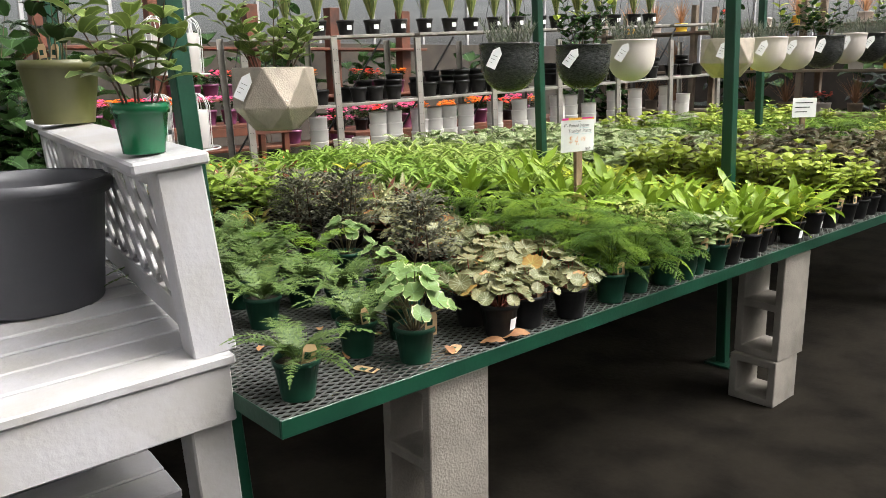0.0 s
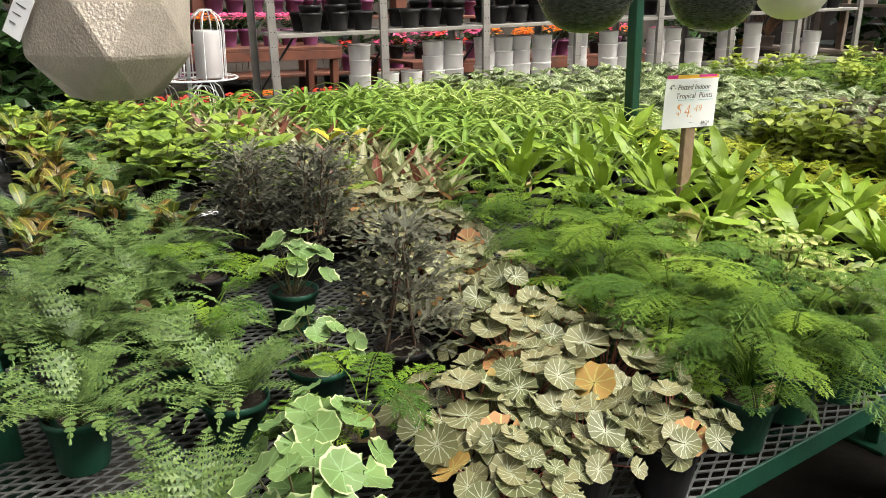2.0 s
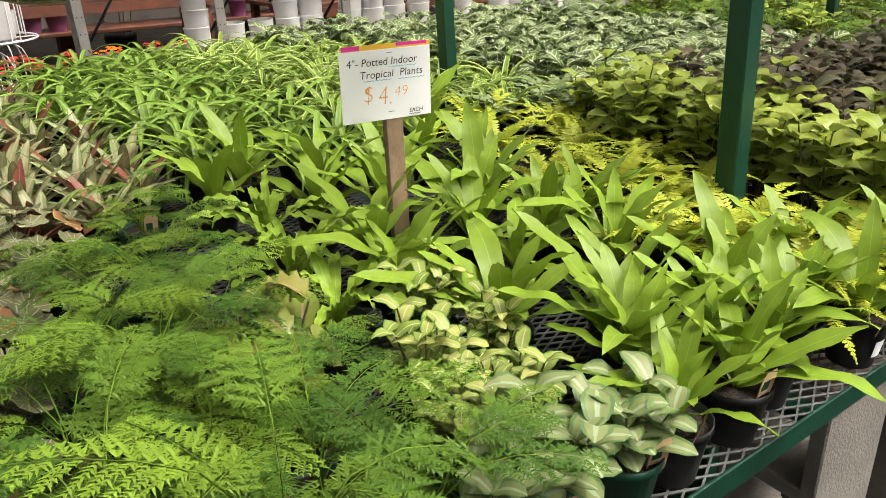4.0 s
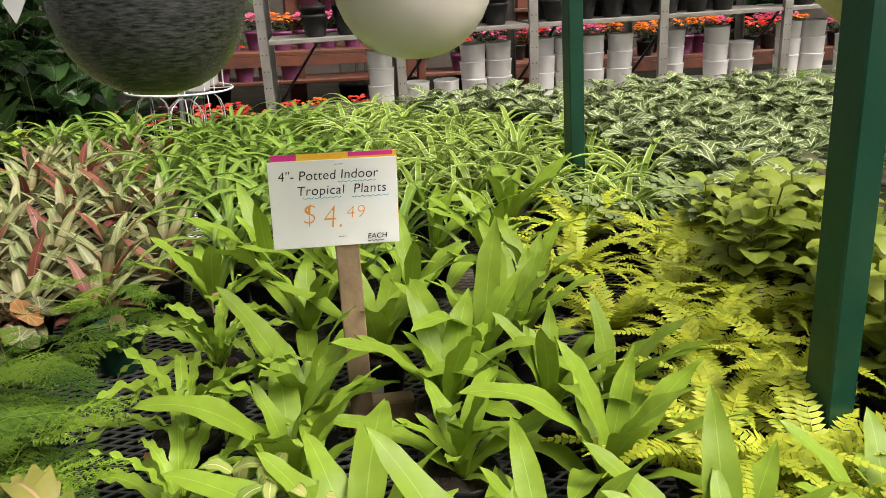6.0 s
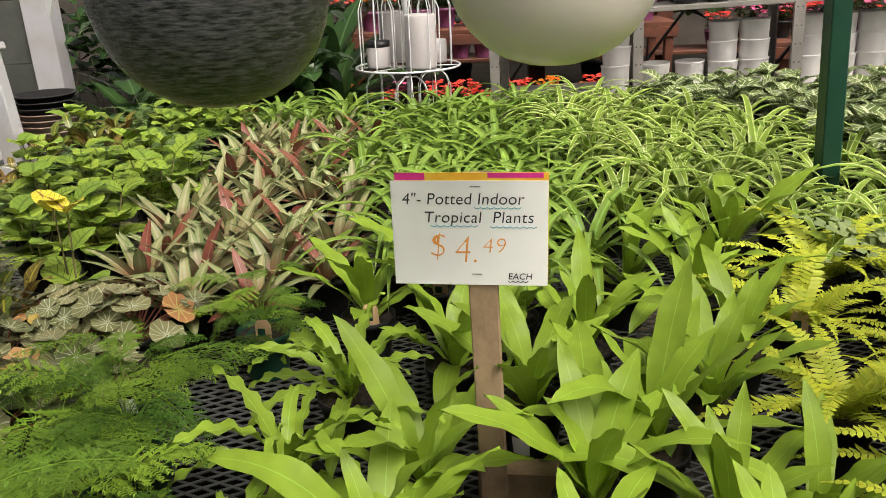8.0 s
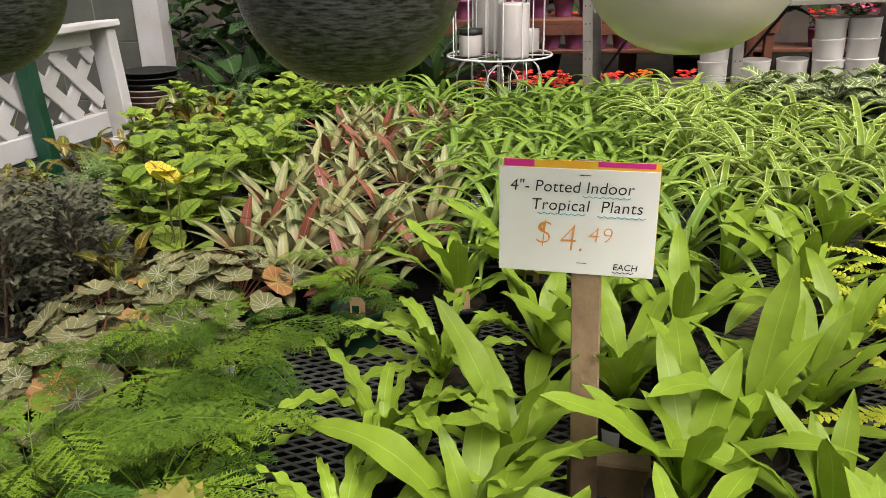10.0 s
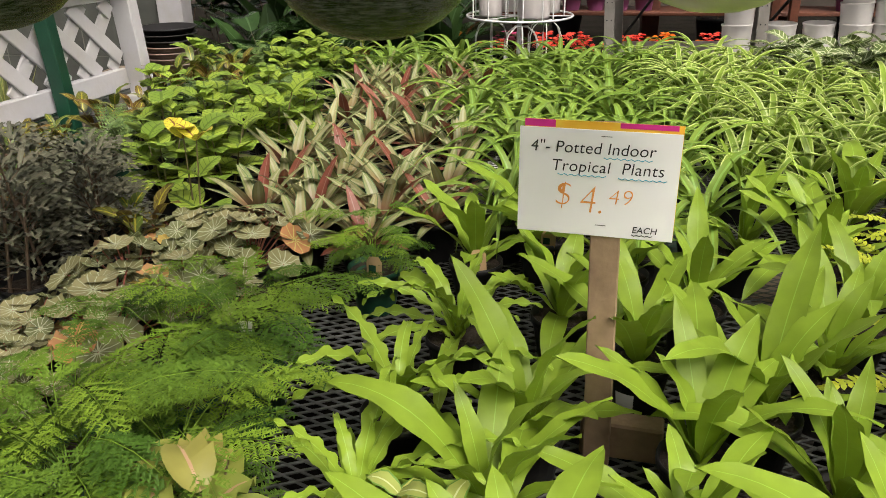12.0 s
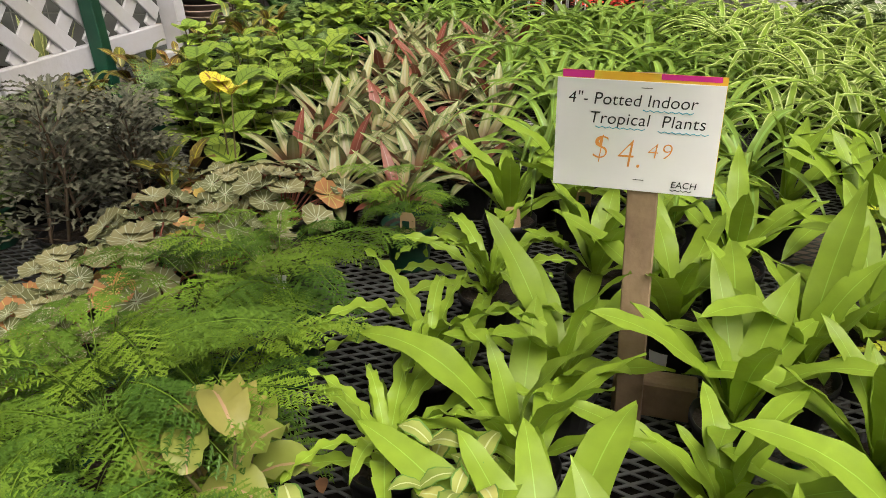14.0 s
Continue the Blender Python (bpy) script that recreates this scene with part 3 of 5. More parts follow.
# ---------------------------------------------------------------- pots
def pot_shape(r_top, r_bottom, height, rim=0.012, sides=20, wall=0.0022, lip=0.0035):
    s = Shape()
    s.lathe([(0.001, 0.0), (r_bottom, 0.0), (r_bottom, 0.002), (r_top - lip, height - rim), (r_top, height - rim), (r_top, height), (r_top - wall, height), (r_top - wall - 0.002, height - 0.012), (0.002, height - 0.014)], sides)
    return s


def soil_mesh(radius, name="soil"):
    g = random.Random(3)
    s = Shape()
    rows, uvs = [], []
    for ring in (0.02, 0.4, 0.75, 1.0):
        rows.append([(radius * ring * math.cos(math.tau * k / 14), radius * ring * math.sin(math.tau * k / 14), g.uniform(-0.002, 0.003)) for k in range(14)])
        uvs.append([(k / 14, ring) for k in range(14)])
    s.grid(rows, uvs, close=True)
    return s.mesh(name, M["soil"])


POT = {c: pot_shape(0.051, 0.036, 0.088).mesh("pot", M[m]) for c, m in (("green", "pot_green"), ("black", "pot_black"))}
SOIL = soil_mesh(0.047)
tag_shape = Shape()
tag_shape.box((-0.014, -0.0006, 0), (0.014, 0.0006, 0.05))
tag_shape.poly([(-0.014, -0.0007, 0.05), (0.014, -0.0007, 0.05), (0.009, -0.0007, 0.06), (-0.009, -0.0007, 0.06)])
tag_shape.box((-0.011, -0.0012, 0.006), (0.011, -0.0007, 0.016), 1)
tag_shape.box((-0.010, -0.0012, 0.026), (0.003, -0.0007, 0.042), 2)
TAG = tag_shape.mesh("plant_tag", [M["tag"], M["ink"], M["pot_green"]], False)
sticker = Shape()
for k in range(7):
    a0, a1 = -1.9 + 0.09 * k, -1.9 + 0.09 * (k + 1)
    r0, r1 = 0.0405, 0.0450
    sticker.poly([(r0 * math.cos(a0), r0 * math.sin(a0), 0.022), (r0 * math.cos(a1), r0 * math.sin(a1), 0.022), (r1 * math.cos(a1), r1 * math.sin(a1), 0.052), (r1 * math.cos(a0), r1 * math.sin(a0), 0.052)])
STICKER = sticker.mesh("price_sticker", M["paper"])

NEST = [f_nest_leaf(100 + k).mesh("leaf", L["nest"]) for k in range(7)]
CREST = [f_crest_leaf(140 + k).mesh("leaf", L["crest"]) for k in range(6)]

# ---------------------------------------------------------------- the display bench
TOP = 0.66
BX1, BY1 = 7.6, 3.15


def rotated_xz(deg):
    return Matrix.Rotation(radians(deg), 4, "Y")


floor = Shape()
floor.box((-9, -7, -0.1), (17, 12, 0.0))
tagged(new("floor", floor.mesh("floor", M["floor"], False)), "dark stained bare concrete floor with bench shade in its colour", "floor", kind="structure")

bench = empty("display_bench", pose(0, 0, 0), "low display bench with green steel rim and expanded metal top", "bench")
for nm, lo, hi in (("front_rail", (0, 0, 0.628), (BX1, 0.005, 0.668)), ("back_rail", (0, BY1 - 0.005, 0.628), (BX1, BY1, 0.668)),
                   ("end_rail", (0, 0.006, 0.628), (0.005, BY1 - 0.006, 0.668)), ("end_rail", (BX1 - 0.005, 0.006, 0.628), (BX1, BY1 - 0.006, 0.668))):
    child(nm, boxmesh(nm, lo, hi, M["green_paint"], 0.0015), bench)
for k in range(9):
    x = 0.4 + k * 0.85
    child("cross_bar", boxmesh("cross_bar", (x - 0.02, 0.006, 0.628), (x + 0.02, BY1 - 0.006, 0.648), M["green_paint"], 0.002), bench)
grid = Shape()
LW, SW = 0.044, 0.021
cols, rws = int(BX1 / LW), int(BY1 / SW)
for j in range(rws):
    y = 0.008 + j * SW
    for i in range(cols):
        x = 0.006 + i * LW
        for ya, yb, xa, xb in ((0, SW / 2, 0, LW / 2), (SW / 2, 0, LW / 2, LW), (0, -SW / 2, 0, LW / 2), (-SW / 2, 0, LW / 2, LW)):
            if y + min(ya, yb) < 0.006:
                continue
            a, b = Vector((x + xa, y + ya, TOP)), Vector((x + xb, y + yb, TOP))
            near = x < 2.4 and y < 1.2
            w = Vector((0, 0.0017, 0))
            grid.poly((a - w, b - w, b + w + Vector((0, 0, 0.0012)), a + w + Vector((0, 0, 0.0012))))
            if near:
                dn = Vector((0, 0, -0.0022))
                grid.poly((a - w + dn, b - w + dn, b - w, a - w))
tagged(child("expanded_metal_top", grid.mesh("expanded_metal_top", M["mesh_steel"], False), bench, label="grey expanded metal mesh"), kind="stuff")


def block_mesh(h, webs):
    """A hollow block standing on end: two cores run through it from side to side."""
    s = Shape()
    w, d, t = 0.095, 0.095, 0.03
    ys = (-d, -d + t, d - t, d)
    zs = sorted({0, h, *webs, *(z + t for z in webs)})
    cols, rows = 3, len(zs) - 1

    def solid(i, k):
        return 0 <= i < cols and 0 <= k < rows and (i != 1 or any(abs(zs[k] - z) < 1e-6 for z in webs))

    for i in range(cols):
        for k in range(rows):
            if not solid(i, k):
                continue
            y0, y1, z0, z1 = ys[i], ys[i + 1], zs[k], zs[k + 1]
            s.poly(((w, y0, z0), (w, y1, z0), (w, y1, z1), (w, y0, z1)), ((0, 0), (1, 0), (1, 1), (0, 1)))
            s.poly(((-w, y1, z0), (-w, y0, z0), (-w, y0, z1), (-w, y1, z1)), ((0, 0), (1, 0), (1, 1), (0, 1)))
            for free, a, b in ((not solid(i - 1, k), (y0, z1), (y0, z0)), (not solid(i + 1, k), (y1, z0), (y1, z1)),
                               (not solid(i, k - 1), (y0, z0), (y1, z0)), (not solid(i, k + 1), (y1, z1), (y0, z1))):
                if free:
                    s.poly(((-w, *a), (-w, *b), (w, *b), (w, *a)), ((0, 0), (1, 0), (1, 1), (0, 1)))
    return bevelled(s, "block", M["block"], 0.003)


BLOCK, HALF = block_mesh(0.425, (0, 0.1975, 0.395)), block_mesh(0.19, (0, 0.16))
for x in (0.5, 2.3, 4.2, 6.1):
    for y in (0.12, 1.45, 2.8):
        pile = empty("block_pier", pose(x, y, 0, 0, 0, R.uniform(-4, 4)), "pier of two stacked grey hollow concrete blocks under the bench", "block pier", "piers under the bench")
        child("block", HALF, pile, pose(-0.02, 0.005, 0, 0, 0, 4))
        child("block", BLOCK, pile, pose(0, 0, 0.191))
        child("packing_board", boxmesh("packing_board", (-0.085, -0.085, 0.6165), (0.085, 0.085, 0.6275), M["table_wood"], 0.003), pile)

# ---------------------------------------------------------------- potted plants on the bench
SPECIES = {}


def species(name, label, category, pot, shapes, materials, tagged_pots=0.2):
    SPECIES[name] = (label, category, pot, [f.mesh("foliage", materials) for f in shapes], tagged_pots)


species("asparagus", "feathery green asparagus fern in a small dark green pot", "potted plant", "green", [f_asparagus(s) for s in range(3)], L["asparagus"])
species("asparagus_far", "feathery green asparagus fern", "potted plant", "green", [f_asparagus(s + 70, 10, 0.18, 0.011, 0.003) for s in range(2)], L["asparagus"])
species("asparagus_small", "low feathery asparagus fern in a small black pot", "potted plant", "black", [f_asparagus(s + 40, 9, 0.13, tall=0.1) for s in range(2)], L["asparagus"])
species("leather", "dark green lacy fern in a small green pot", "potted plant", "green", [f_fern(s) for s in range(4)], L["leather"], 0.3)
species("gold", "yellow green sword fern in a small pot", "potted plant", "black", [f_fern(s + 20, 18, 0.25, 0.034, 24, False, 0.4) for s in range(3)], L["gold"])
species("ivy", "white edged round leaf plant in a green pot", "potted plant", "green", [f_round(s, 20, 0.027, 0.085, 0.13) for s in range(3)], [L["ivy"], M["stem"], L["ivy"]], 0.3)
species("saxifrage", "silver veined creeping begonia with some fading leaves", "potted plant", "black", [f_round(s + 9, 34, 0.025, 0.105, 0.09, old=0.08) for s in range(4)], [L["saxifrage"], M["red_stem"], L["saxifrage_old"]])
species("aralia", "dark purplish false aralia with narrow toothed leaves", "potted plant", "black", [f_aralia(s) for s in range(3)], [L["aralia"], M["bark"]], 0.1)
species("pilea", "lime green quilted leaf plant in a small pot", "potted plant", "black", [f_stemmed(s, 5, 0.13, 0.078, 0.031, 3, seg=8, droop=-0.35, rise=0.45, fold=0.12) for s in range(4)], [L["pilea"], M["stem"], L["pilea"]], 0.1)
species("pilea_gold", "yellow quilted leaf plant with dark veins", "potted plant", "black", [f_stemmed(s + 5, 2, 0.19, 0.075, 0.027, 3, seg=8, droop=0.15, rise=0.55, spread=0.03) for s in range(1)], [L["pilea"], M["stem"], L["pilea_gold"]], 0.1)
species("croton", "glossy croton with yellow veined green and bronze leaves", "potted plant", "black", [f_stemmed(s + 15, 3, 0.1, 0.085, 0.017, 5, False, lance, -0.2, 0.2, rise=0.8) for s in range(3)], [L["croton"], M["stem"], L["croton"]], 0.1)
species("rhoeo", "pink and cream striped oyster plant rosette", "potted plant", "black", [f_rosette(s, 19, 0.125, 0.0122, (0.2, 1.15), (-0.35, 0.6), fold=0.24, under=lambda k, g: 1 if g.random() < 0.1 else 0) for s in range(4)], [L["rhoeo"], L["rhoeo_red"]], 0.1)
species("spider", "green arching spider plant in a small pot", "potted plant", "black", [f_spider(s) for s in range(4)], L["spider"], 0.05)
species("spider_striped", "spider plant with cream edged arching leaves", "potted plant", "black", [f_spider(s + 8, 17, 0.305) for s in range(4)], L["spider_striped"], 0.05)
species("zebra", "zebra plant with white veined dark leaves", "potted plant", "black", [f_stemmed(s + 30, 3, 0.12, 0.14, 0.04, 3, True, oval, -0.6, 0.2, seg=8) for s in range(4)], [L["zebra"], M["stem"], L["zebra"]], 0.05)
species("blue", "blue green fern with lobed fronds", "potted plant", "black", [f_fern(s + 3, 11, 0.25, 0.04, 7, False, 0.2) for s in range(2)], L["blue"])
species("dieff", "cream and green splashed leafy plant in a small pot", "potted plant", "green", [f_stemmed(s + 50, 7, 0.11, 0.052, 0.0145, 5, True, lance, -0.7) for s in range(3)], [L["dieff"], M["stem"], L["dieff"]], 0.4)
species("trad", "silver green striped trailing plant in a dark green pot", "potted plant", "green", [f_stemmed(s + 55, 6, 0.09, 0.062, 0.02, 4, True, oval, -0.5) for s in range(2)], [L["trad"], M["stem"], L["trad"]], 0.4)
species("syngonium", "pale arrowhead plant with pinkish leaves", "potted plant", "black", [f_stemmed(s + 60, 5, 0.12, 0.066, 0.024, 3, False, oval, -0.9, 0.45, 0.006, 8) for s in range(1)], [L["syngonium"], M["stem"], L["syngonium"]])
species("fatsia", "pale green lobed leaf plant in a black pot", "potted plant", "black", [f_stemmed(s + 70, 5, 0.2, 0.07, 0.026, 5, True, oval, -0.6) for s in range(2)], [L["fatsia"], M["stem"], L["fatsia"]])
species("darkleaf", "dark bronze leafy plant in a black pot", "potted plant", "black", [f_stemmed(s + 80, 5, 0.18, 0.085, 0.022, 5, True, lance, -0.6) for s in range(3)], [L["darkleaf"], M["stem"], L["darkleaf"]], 0.05)

PLANTED = []
FAR = {}


def join(name, pieces, materials):
    """One mesh out of many: pieces of (mesh, matrix)."""
    co, loops, starts, totals, uvs, mis = [], [], [], [], [], []
    nv = nl = 0
    for me, m in pieces:
        a = np.empty(len(me.vertices) * 3, dtype=np.float32)
        me.vertices.foreach_get("co", a)
        mm = np.array(m)
        co.append(a.reshape(-1, 3) @ mm[:3, :3].T + mm[:3, 3])
        v = np.empty(len(me.loops), dtype=np.int32)
        me.loops.foreach_get("vertex_index", v)
        loops.append(v + nv)
        st, mi = np.empty(len(me.polygons), dtype=np.int32), np.empty(len(me.polygons), dtype=np.int32)
        me.polygons.foreach_get("loop_start", st)
        me.polygons.foreach_get("material_index", mi)
        starts.append(st + nl)
        mis.append(mi)
        u = np.empty(len(me.loops) * 2, dtype=np.float32)
        me.uv_layers[0].data.foreach_get("uv", u)
        uvs.append(u)
        nv += len(me.vertices)
        nl += len(me.loops)
    out = bpy.data.meshes.new(name)
    out.vertices.add(nv)
    out.vertices.foreach_set("co", np.concatenate(co).astype(np.float32).ravel())
    out.loops.add(nl)
    out.loops.foreach_set("vertex_index", np.concatenate(loops))
    st = np.concatenate(starts)
    out.polygons.add(len(st))
    out.polygons.foreach_set("loop_start", st)
    out.polygons.foreach_set("material_index", np.concatenate(mis))
    layer = out.uv_layers.new(name="UVMap")
    layer.data.foreach_set("uv", np.concatenate(uvs))
    for mat in materials:
        out.materials.append(mat)
    out.update(calc_edges=True)
    out.polygons.foreach_set("use_smooth", np.full(len(st), True))
    return out



def plant(kind, x, y, size=1.0, z=TOP + 0.0015, pot=True, turn=None, tag=None):
    PLANTED.append((x, y))
    turn = R.uniform(0, 360) if turn is None else turn
    if kind in ("nest", "crest"):
        label = "bright green bird's nest fern with strap leaves" if kind == "nest" else "green fern with wavy crested strap leaves"
        ob = empty("potted_plant", pose(x, y, z, 0, 0, turn), label, "potted plant", "small potted plants on the bench")
        leaves, count = (NEST, R.randint(10, 13)) if kind == "nest" else (CREST, R.randint(14, 18))
        for k in range(count):
            f = k / count
            child("leaf", leaves[k % len(leaves)], ob, pose(0, 0, 0.072 + 0.012 * (1 - f), 0, -12 + 44 * f + R.uniform(-8, 8), k * 137.5 + R.uniform(-18, 18)) @ Matrix.Diagonal((*[size * R.uniform(0.75, 1.12) * (0.85 + 0.15 * f)] * 3, 1)))
        pot_mesh, chance = POT["black"], 0.15
    else:
        label, cat, colour, meshes, chance = SPECIES[kind]
        ob = empty("potted_plant", pose(x, y, z, 0, 0, turn), label, cat, "small potted plants on the bench")
        child("foliage", R.choice(meshes), ob, Matrix.Translation((0, 0, 0.074)) @ Matrix.Diagonal((size, size, size, 1)))
        pot_mesh = POT[colour]
    if pot:
        potted = child("pot", pot_mesh, ob)
        child("soil", SOIL, potted, pose(0, 0, 0.076))
        if tag or (tag is None and R.random() < (0.6 if y < 0.12 else chance) and y < 1.4):
            child("plant_tag", TAG, ob, pose(0, 0, 0, 0, 0, -turn) @ pose(R.uniform(-0.02, 0.02), -0.036, 0.066, R.uniform(-5, 20), R.uniform(-10, 10), R.uniform(-30, 30)))
        if R.random() < 0.25:
            child("price_sticker", STICKER, potted, pose(0, 0, 0, 0, 0, -turn + R.uniform(-40, 60)), "white barcode sticker")
    return ob


for kind, spots in (
    ("leather", ((0.1, 0.09), (0.345, 0.225), (0.28, 0.57), (0.33, 0.78), (0.22, 0.9), (0.46, 0.66), (0.48, 0.48), (0.46, 0.88), (0.3, 1.05))),
    ("asparagus_small", ((0.6, 0.3), (0.56, 0.78), (0.62, 1.02), (1.3, 1.06))),
    ("ivy", ((0.423, 0.08), (0.49, 0.235), (0.63, 0.52), (0.74, 0.84))),
    ("saxifrage", ((0.7, 0.2), (0.68, 0.07), (0.8, 0.09), (0.93, 0.06), (0.83, 0.23), (0.98, 0.2), (0.9, 0.36), (1.02, 0.36), (0.93, 0.52), (1.06, 0.54), (0.95, 0.68), (1.09, 0.72), (1.02, 0.84), (1.15, 0.88), (1.1, 1.02), (1.22, 1.0), (1.14, 1.18), (1.25, 1.18))),
    ("asparagus", ((1.14, 0.065), (1.16, 0.24), (1.27, 0.07), (1.29, 0.3), (1.18, 0.44), (1.42, 0.07), (1.38, 0.2), (1.42, 0.36), (1.3, 0.5), (1.25, 0.62), (1.4, 0.56), (1.4, 0.8), (1.32, 0.76))),
    ("aralia", ((0.88, 1.06), (0.96, 1.2), (0.8, 1.2), (0.86, 1.34))),
    ("nest", ((1.79, 0.72), (1.67, 1.22), (1.835, 1.04), (1.995, 0.69), (2.05, 1.08), (2.17, 1.32), (2.3, 1.26), (2.29, 1.04), (1.75, 0.56), (2.13, 0.62), (1.95, 0.52), (1.885, 0.22), (2.05, 0.08), (2.17, 0.1), (1.85, 0.16), (2.09, 0.78), (2.13, 0.43), (1.97, 0.3), (1.94, 1.2), (2.23, 0.62), (2.43, 1.5), (1.78, 0.36), (2.12, 0.2), (1.94, 0.9), (2.2, 0.9), (1.8, 1.34), (2.0, 0.14), (2.27, 0.05), (2.36, 0.22), (2.5, 0.08))),
    ("crest", ((1.605, 0.74), (1.67, 0.94), (1.6, 0.56))),
    ("dieff", ((1.6, 0.3), (1.655, 0.19), (1.7, 0.44), (1.55, 0.18), (1.72, 0.3))),
    ("trad", ((1.6, 0.06), (1.51, 0.06), (1.69, 0.055))),
    ("syngonium", ((1.45, 0.45),)),
    ("gold", ((2.42, 1.12), (2.37, 0.85), (2.36, 0.52), (2.56, 0.94), (2.63, 0.77), (2.25, 0.4), (2.37, 0.34), (2.56, 1.32), (2.46, 0.7), (2.24, 0.12), (2.38, 0.14), (2.52, 0.56), (2.68, 1.1), (2.5, 0.2))),
    ("spider_striped", ((2.6, 1.62), (2.7, 1.55), (2.82, 1.6), (2.74, 1.42), (2.92, 1.64))),
    ("blue", ((2.86, 1.45), (2.95, 1.36), (2.84, 1.3))),
    ("pilea", ((0.92, 1.86), (0.97, 2.12), (1.06, 1.9), (1.03, 1.62), (1.1, 2.05), (0.82, 2.05), (0.96, 1.72))),
    ("croton", ((1.04, 1.22), (0.56, 1.5), (0.5, 1.66), (0.45, 1.86), (0.5, 2.02), (0.52, 2.2))),
):
    for px, py in spots:
        plant(kind, px + R.uniform(-0.01, 0.01), py + R.uniform(-0.01, 0.01), R.uniform(0.82, 1.18), tag=True if py < 0.1 and px < 0.45 else None)
plant("nest", 1.8, 0.055, 0.88)
plant("nest", 1.935, 0.055, 0.88)
plant("aralia", 0.79, 0.5, 1.12)
plant("pilea_gold", 1.1, 1.3, 1.05)
plant("asparagus", 1.49, 1.18, 0.72, tag=True)


def zone(x, y):
    if x < 0.75:
        return (R.choice(("leather", "leather", "croton")) if y < 1.45 else R.choice(("croton", "pilea", "leather", "asparagus_small", "croton"))) if y > 1.0 else None
    if x < 1.14:
        return "pilea" if y > 1.5 and y < 2.3 else (R.choice(("pilea", "leather", "asparagus_small", "pilea", "croton")) if y >= 2.3 else None)
    if x < 1.58:
        return "rhoeo" if 1.26 < y < 2.85 else ("spider" if y >= 2.85 else None)
    if x < 2.15:
        return "spider" if y > 1.3 else None
    if x < 2.55:
        return "spider_striped" if y > 1.4 else None
    if x < 3.0 and 1.75 < y < 2.7:
        return "spider_striped"
    if y > 1.9:
        return "zebra" if x < 4.6 else R.choice(("asparagus_far", "asparagus_far", "fatsia"))
    if x < 2.95:
        return "fatsia" if y < 1.2 else "blue"
    if x < 4.4:
        return "darkleaf" if y < 1.1 else "zebra"
    return R.choice(("fatsia", "asparagus_far", "asparagus_far", "leather"))


gx = 0.1
while gx < BX1 - 0.1:
    pitch = 0.135 if gx < 3.2 else (0.185 if gx < 5 else 0.25)
    gy = 0.08
    while gy < BY1 - 0.08:
        px, py = gx + R.uniform(-0.015, 0.015), gy + R.uniform(-0.015, 0.015)
        if all((px - a) ** 2 + (py - b) ** 2 > 0.0125 for a, b in PLANTED[-260:]) and abs(px - 1.868) + abs(py - 0.77) > 0.1 and px > 0.07 + 0.155 * py and (px - 0.2) ** 2 + (py - 0.66) ** 2 > 0.015 and (px - 0.73) ** 2 + (py - 1.62) ** 2 > 0.03:
            kind = zone(px, py)
            if kind in ("spider", "spider_striped", "pilea") and R.random() < 0.22:
                kind = None
            if kind and px < 2.85 and py < 2.9:
                plant(kind, px, py, R.uniform(0.85, 1.15) * {"spider": 1.08, "spider_striped": 1.1, "rhoeo": 1.15}.get(kind, 1.0))
            elif kind:
                PLANTED.append((px, py))
                size, me = R.uniform(0.85, 1.15), R.choice(SPECIES[kind][3])
                at = pose(px, py, TOP + 0.0015, 0, 0, R.uniform(0, 360))
                FAR.setdefault(kind, []).append((me, at @ Matrix.Translation((0, 0, 0.074)) @ Matrix.Diagonal((size, size, size, 1))))
                FAR.setdefault("pots", []).append((POT["black"], at))
        gy += pitch
    gx += pitch
for kind, pieces in FAR.items():
    if kind == "pots":
        tagged(new("far_pots", join("far_pots", pieces, [M["pot_black"]])), "rows of small black plastic pots on the bench", "pots", kind="stuff")
    else:
        tagged(new("far_plants", join("far_plants", pieces, list(SPECIES[kind][3][0].materials))), "dense rows of " + SPECIES[kind][0].split(" in a")[0], "plants", kind="stuff")

# ---------------------------------------------------------------- steel posts and hanging rail
def leaning(x, y, z=0.0, lean=-3.6):
    return Matrix.Translation((x, y, z)) @ rotated_xz(lean)


for x, y in ((0.232, 0.66), (0.38, 2.12), (2.8, 1.74), (2.5, 0.42), (4.75, 0.3), (5.1, 1.6)):
    ob = empty("support_post", leaning(x, y), "square dark green painted steel post rising through the bench", "post", "green steel posts")
    child("shaft", boxmesh("shaft", (-0.023, -0.023, 0.012), (0.023, 0.023, 3.2), M["green_paint"], 0.003), ob)
    child("foot_plate", boxmesh("foot_plate", (-0.06, -0.06, 0), (0.06, 0.06, 0.012), M["green_paint"], 0.002, rotated_xz(3.6)), ob)
rail = Shape()
rail.tube([(-0.5, 0.6845, 2.25), (7.5, 0.2925, 2.25)], 0.017, 10)
tagged(new("hanging_rail", rail.mesh("hanging_rail", M["green_paint"])), "long green steel pipe that carries the hanging pots", "rail")


def bowl_mesh(name, r, h, mat):
    s = Shape()
    prof = [(0.001, 0)]
    for k in range(1, 9):
        a = math.pi / 2 * k / 8
        prof.append((r * 0.97 * math.sin(a) ** 0.85, h * 0.62 * (1 - math.cos(a))))
    prof += [(r * 0.985, h * 0.8), (r, h * 0.95), (r * 1.02, h * 0.965), (r * 1.02, h), (r * 0.95, h), (r * 0.92, h * 0.88), (0.002, h * 0.86)]
    s.lathe(prof, 40)
    return s.mesh(name, mat)


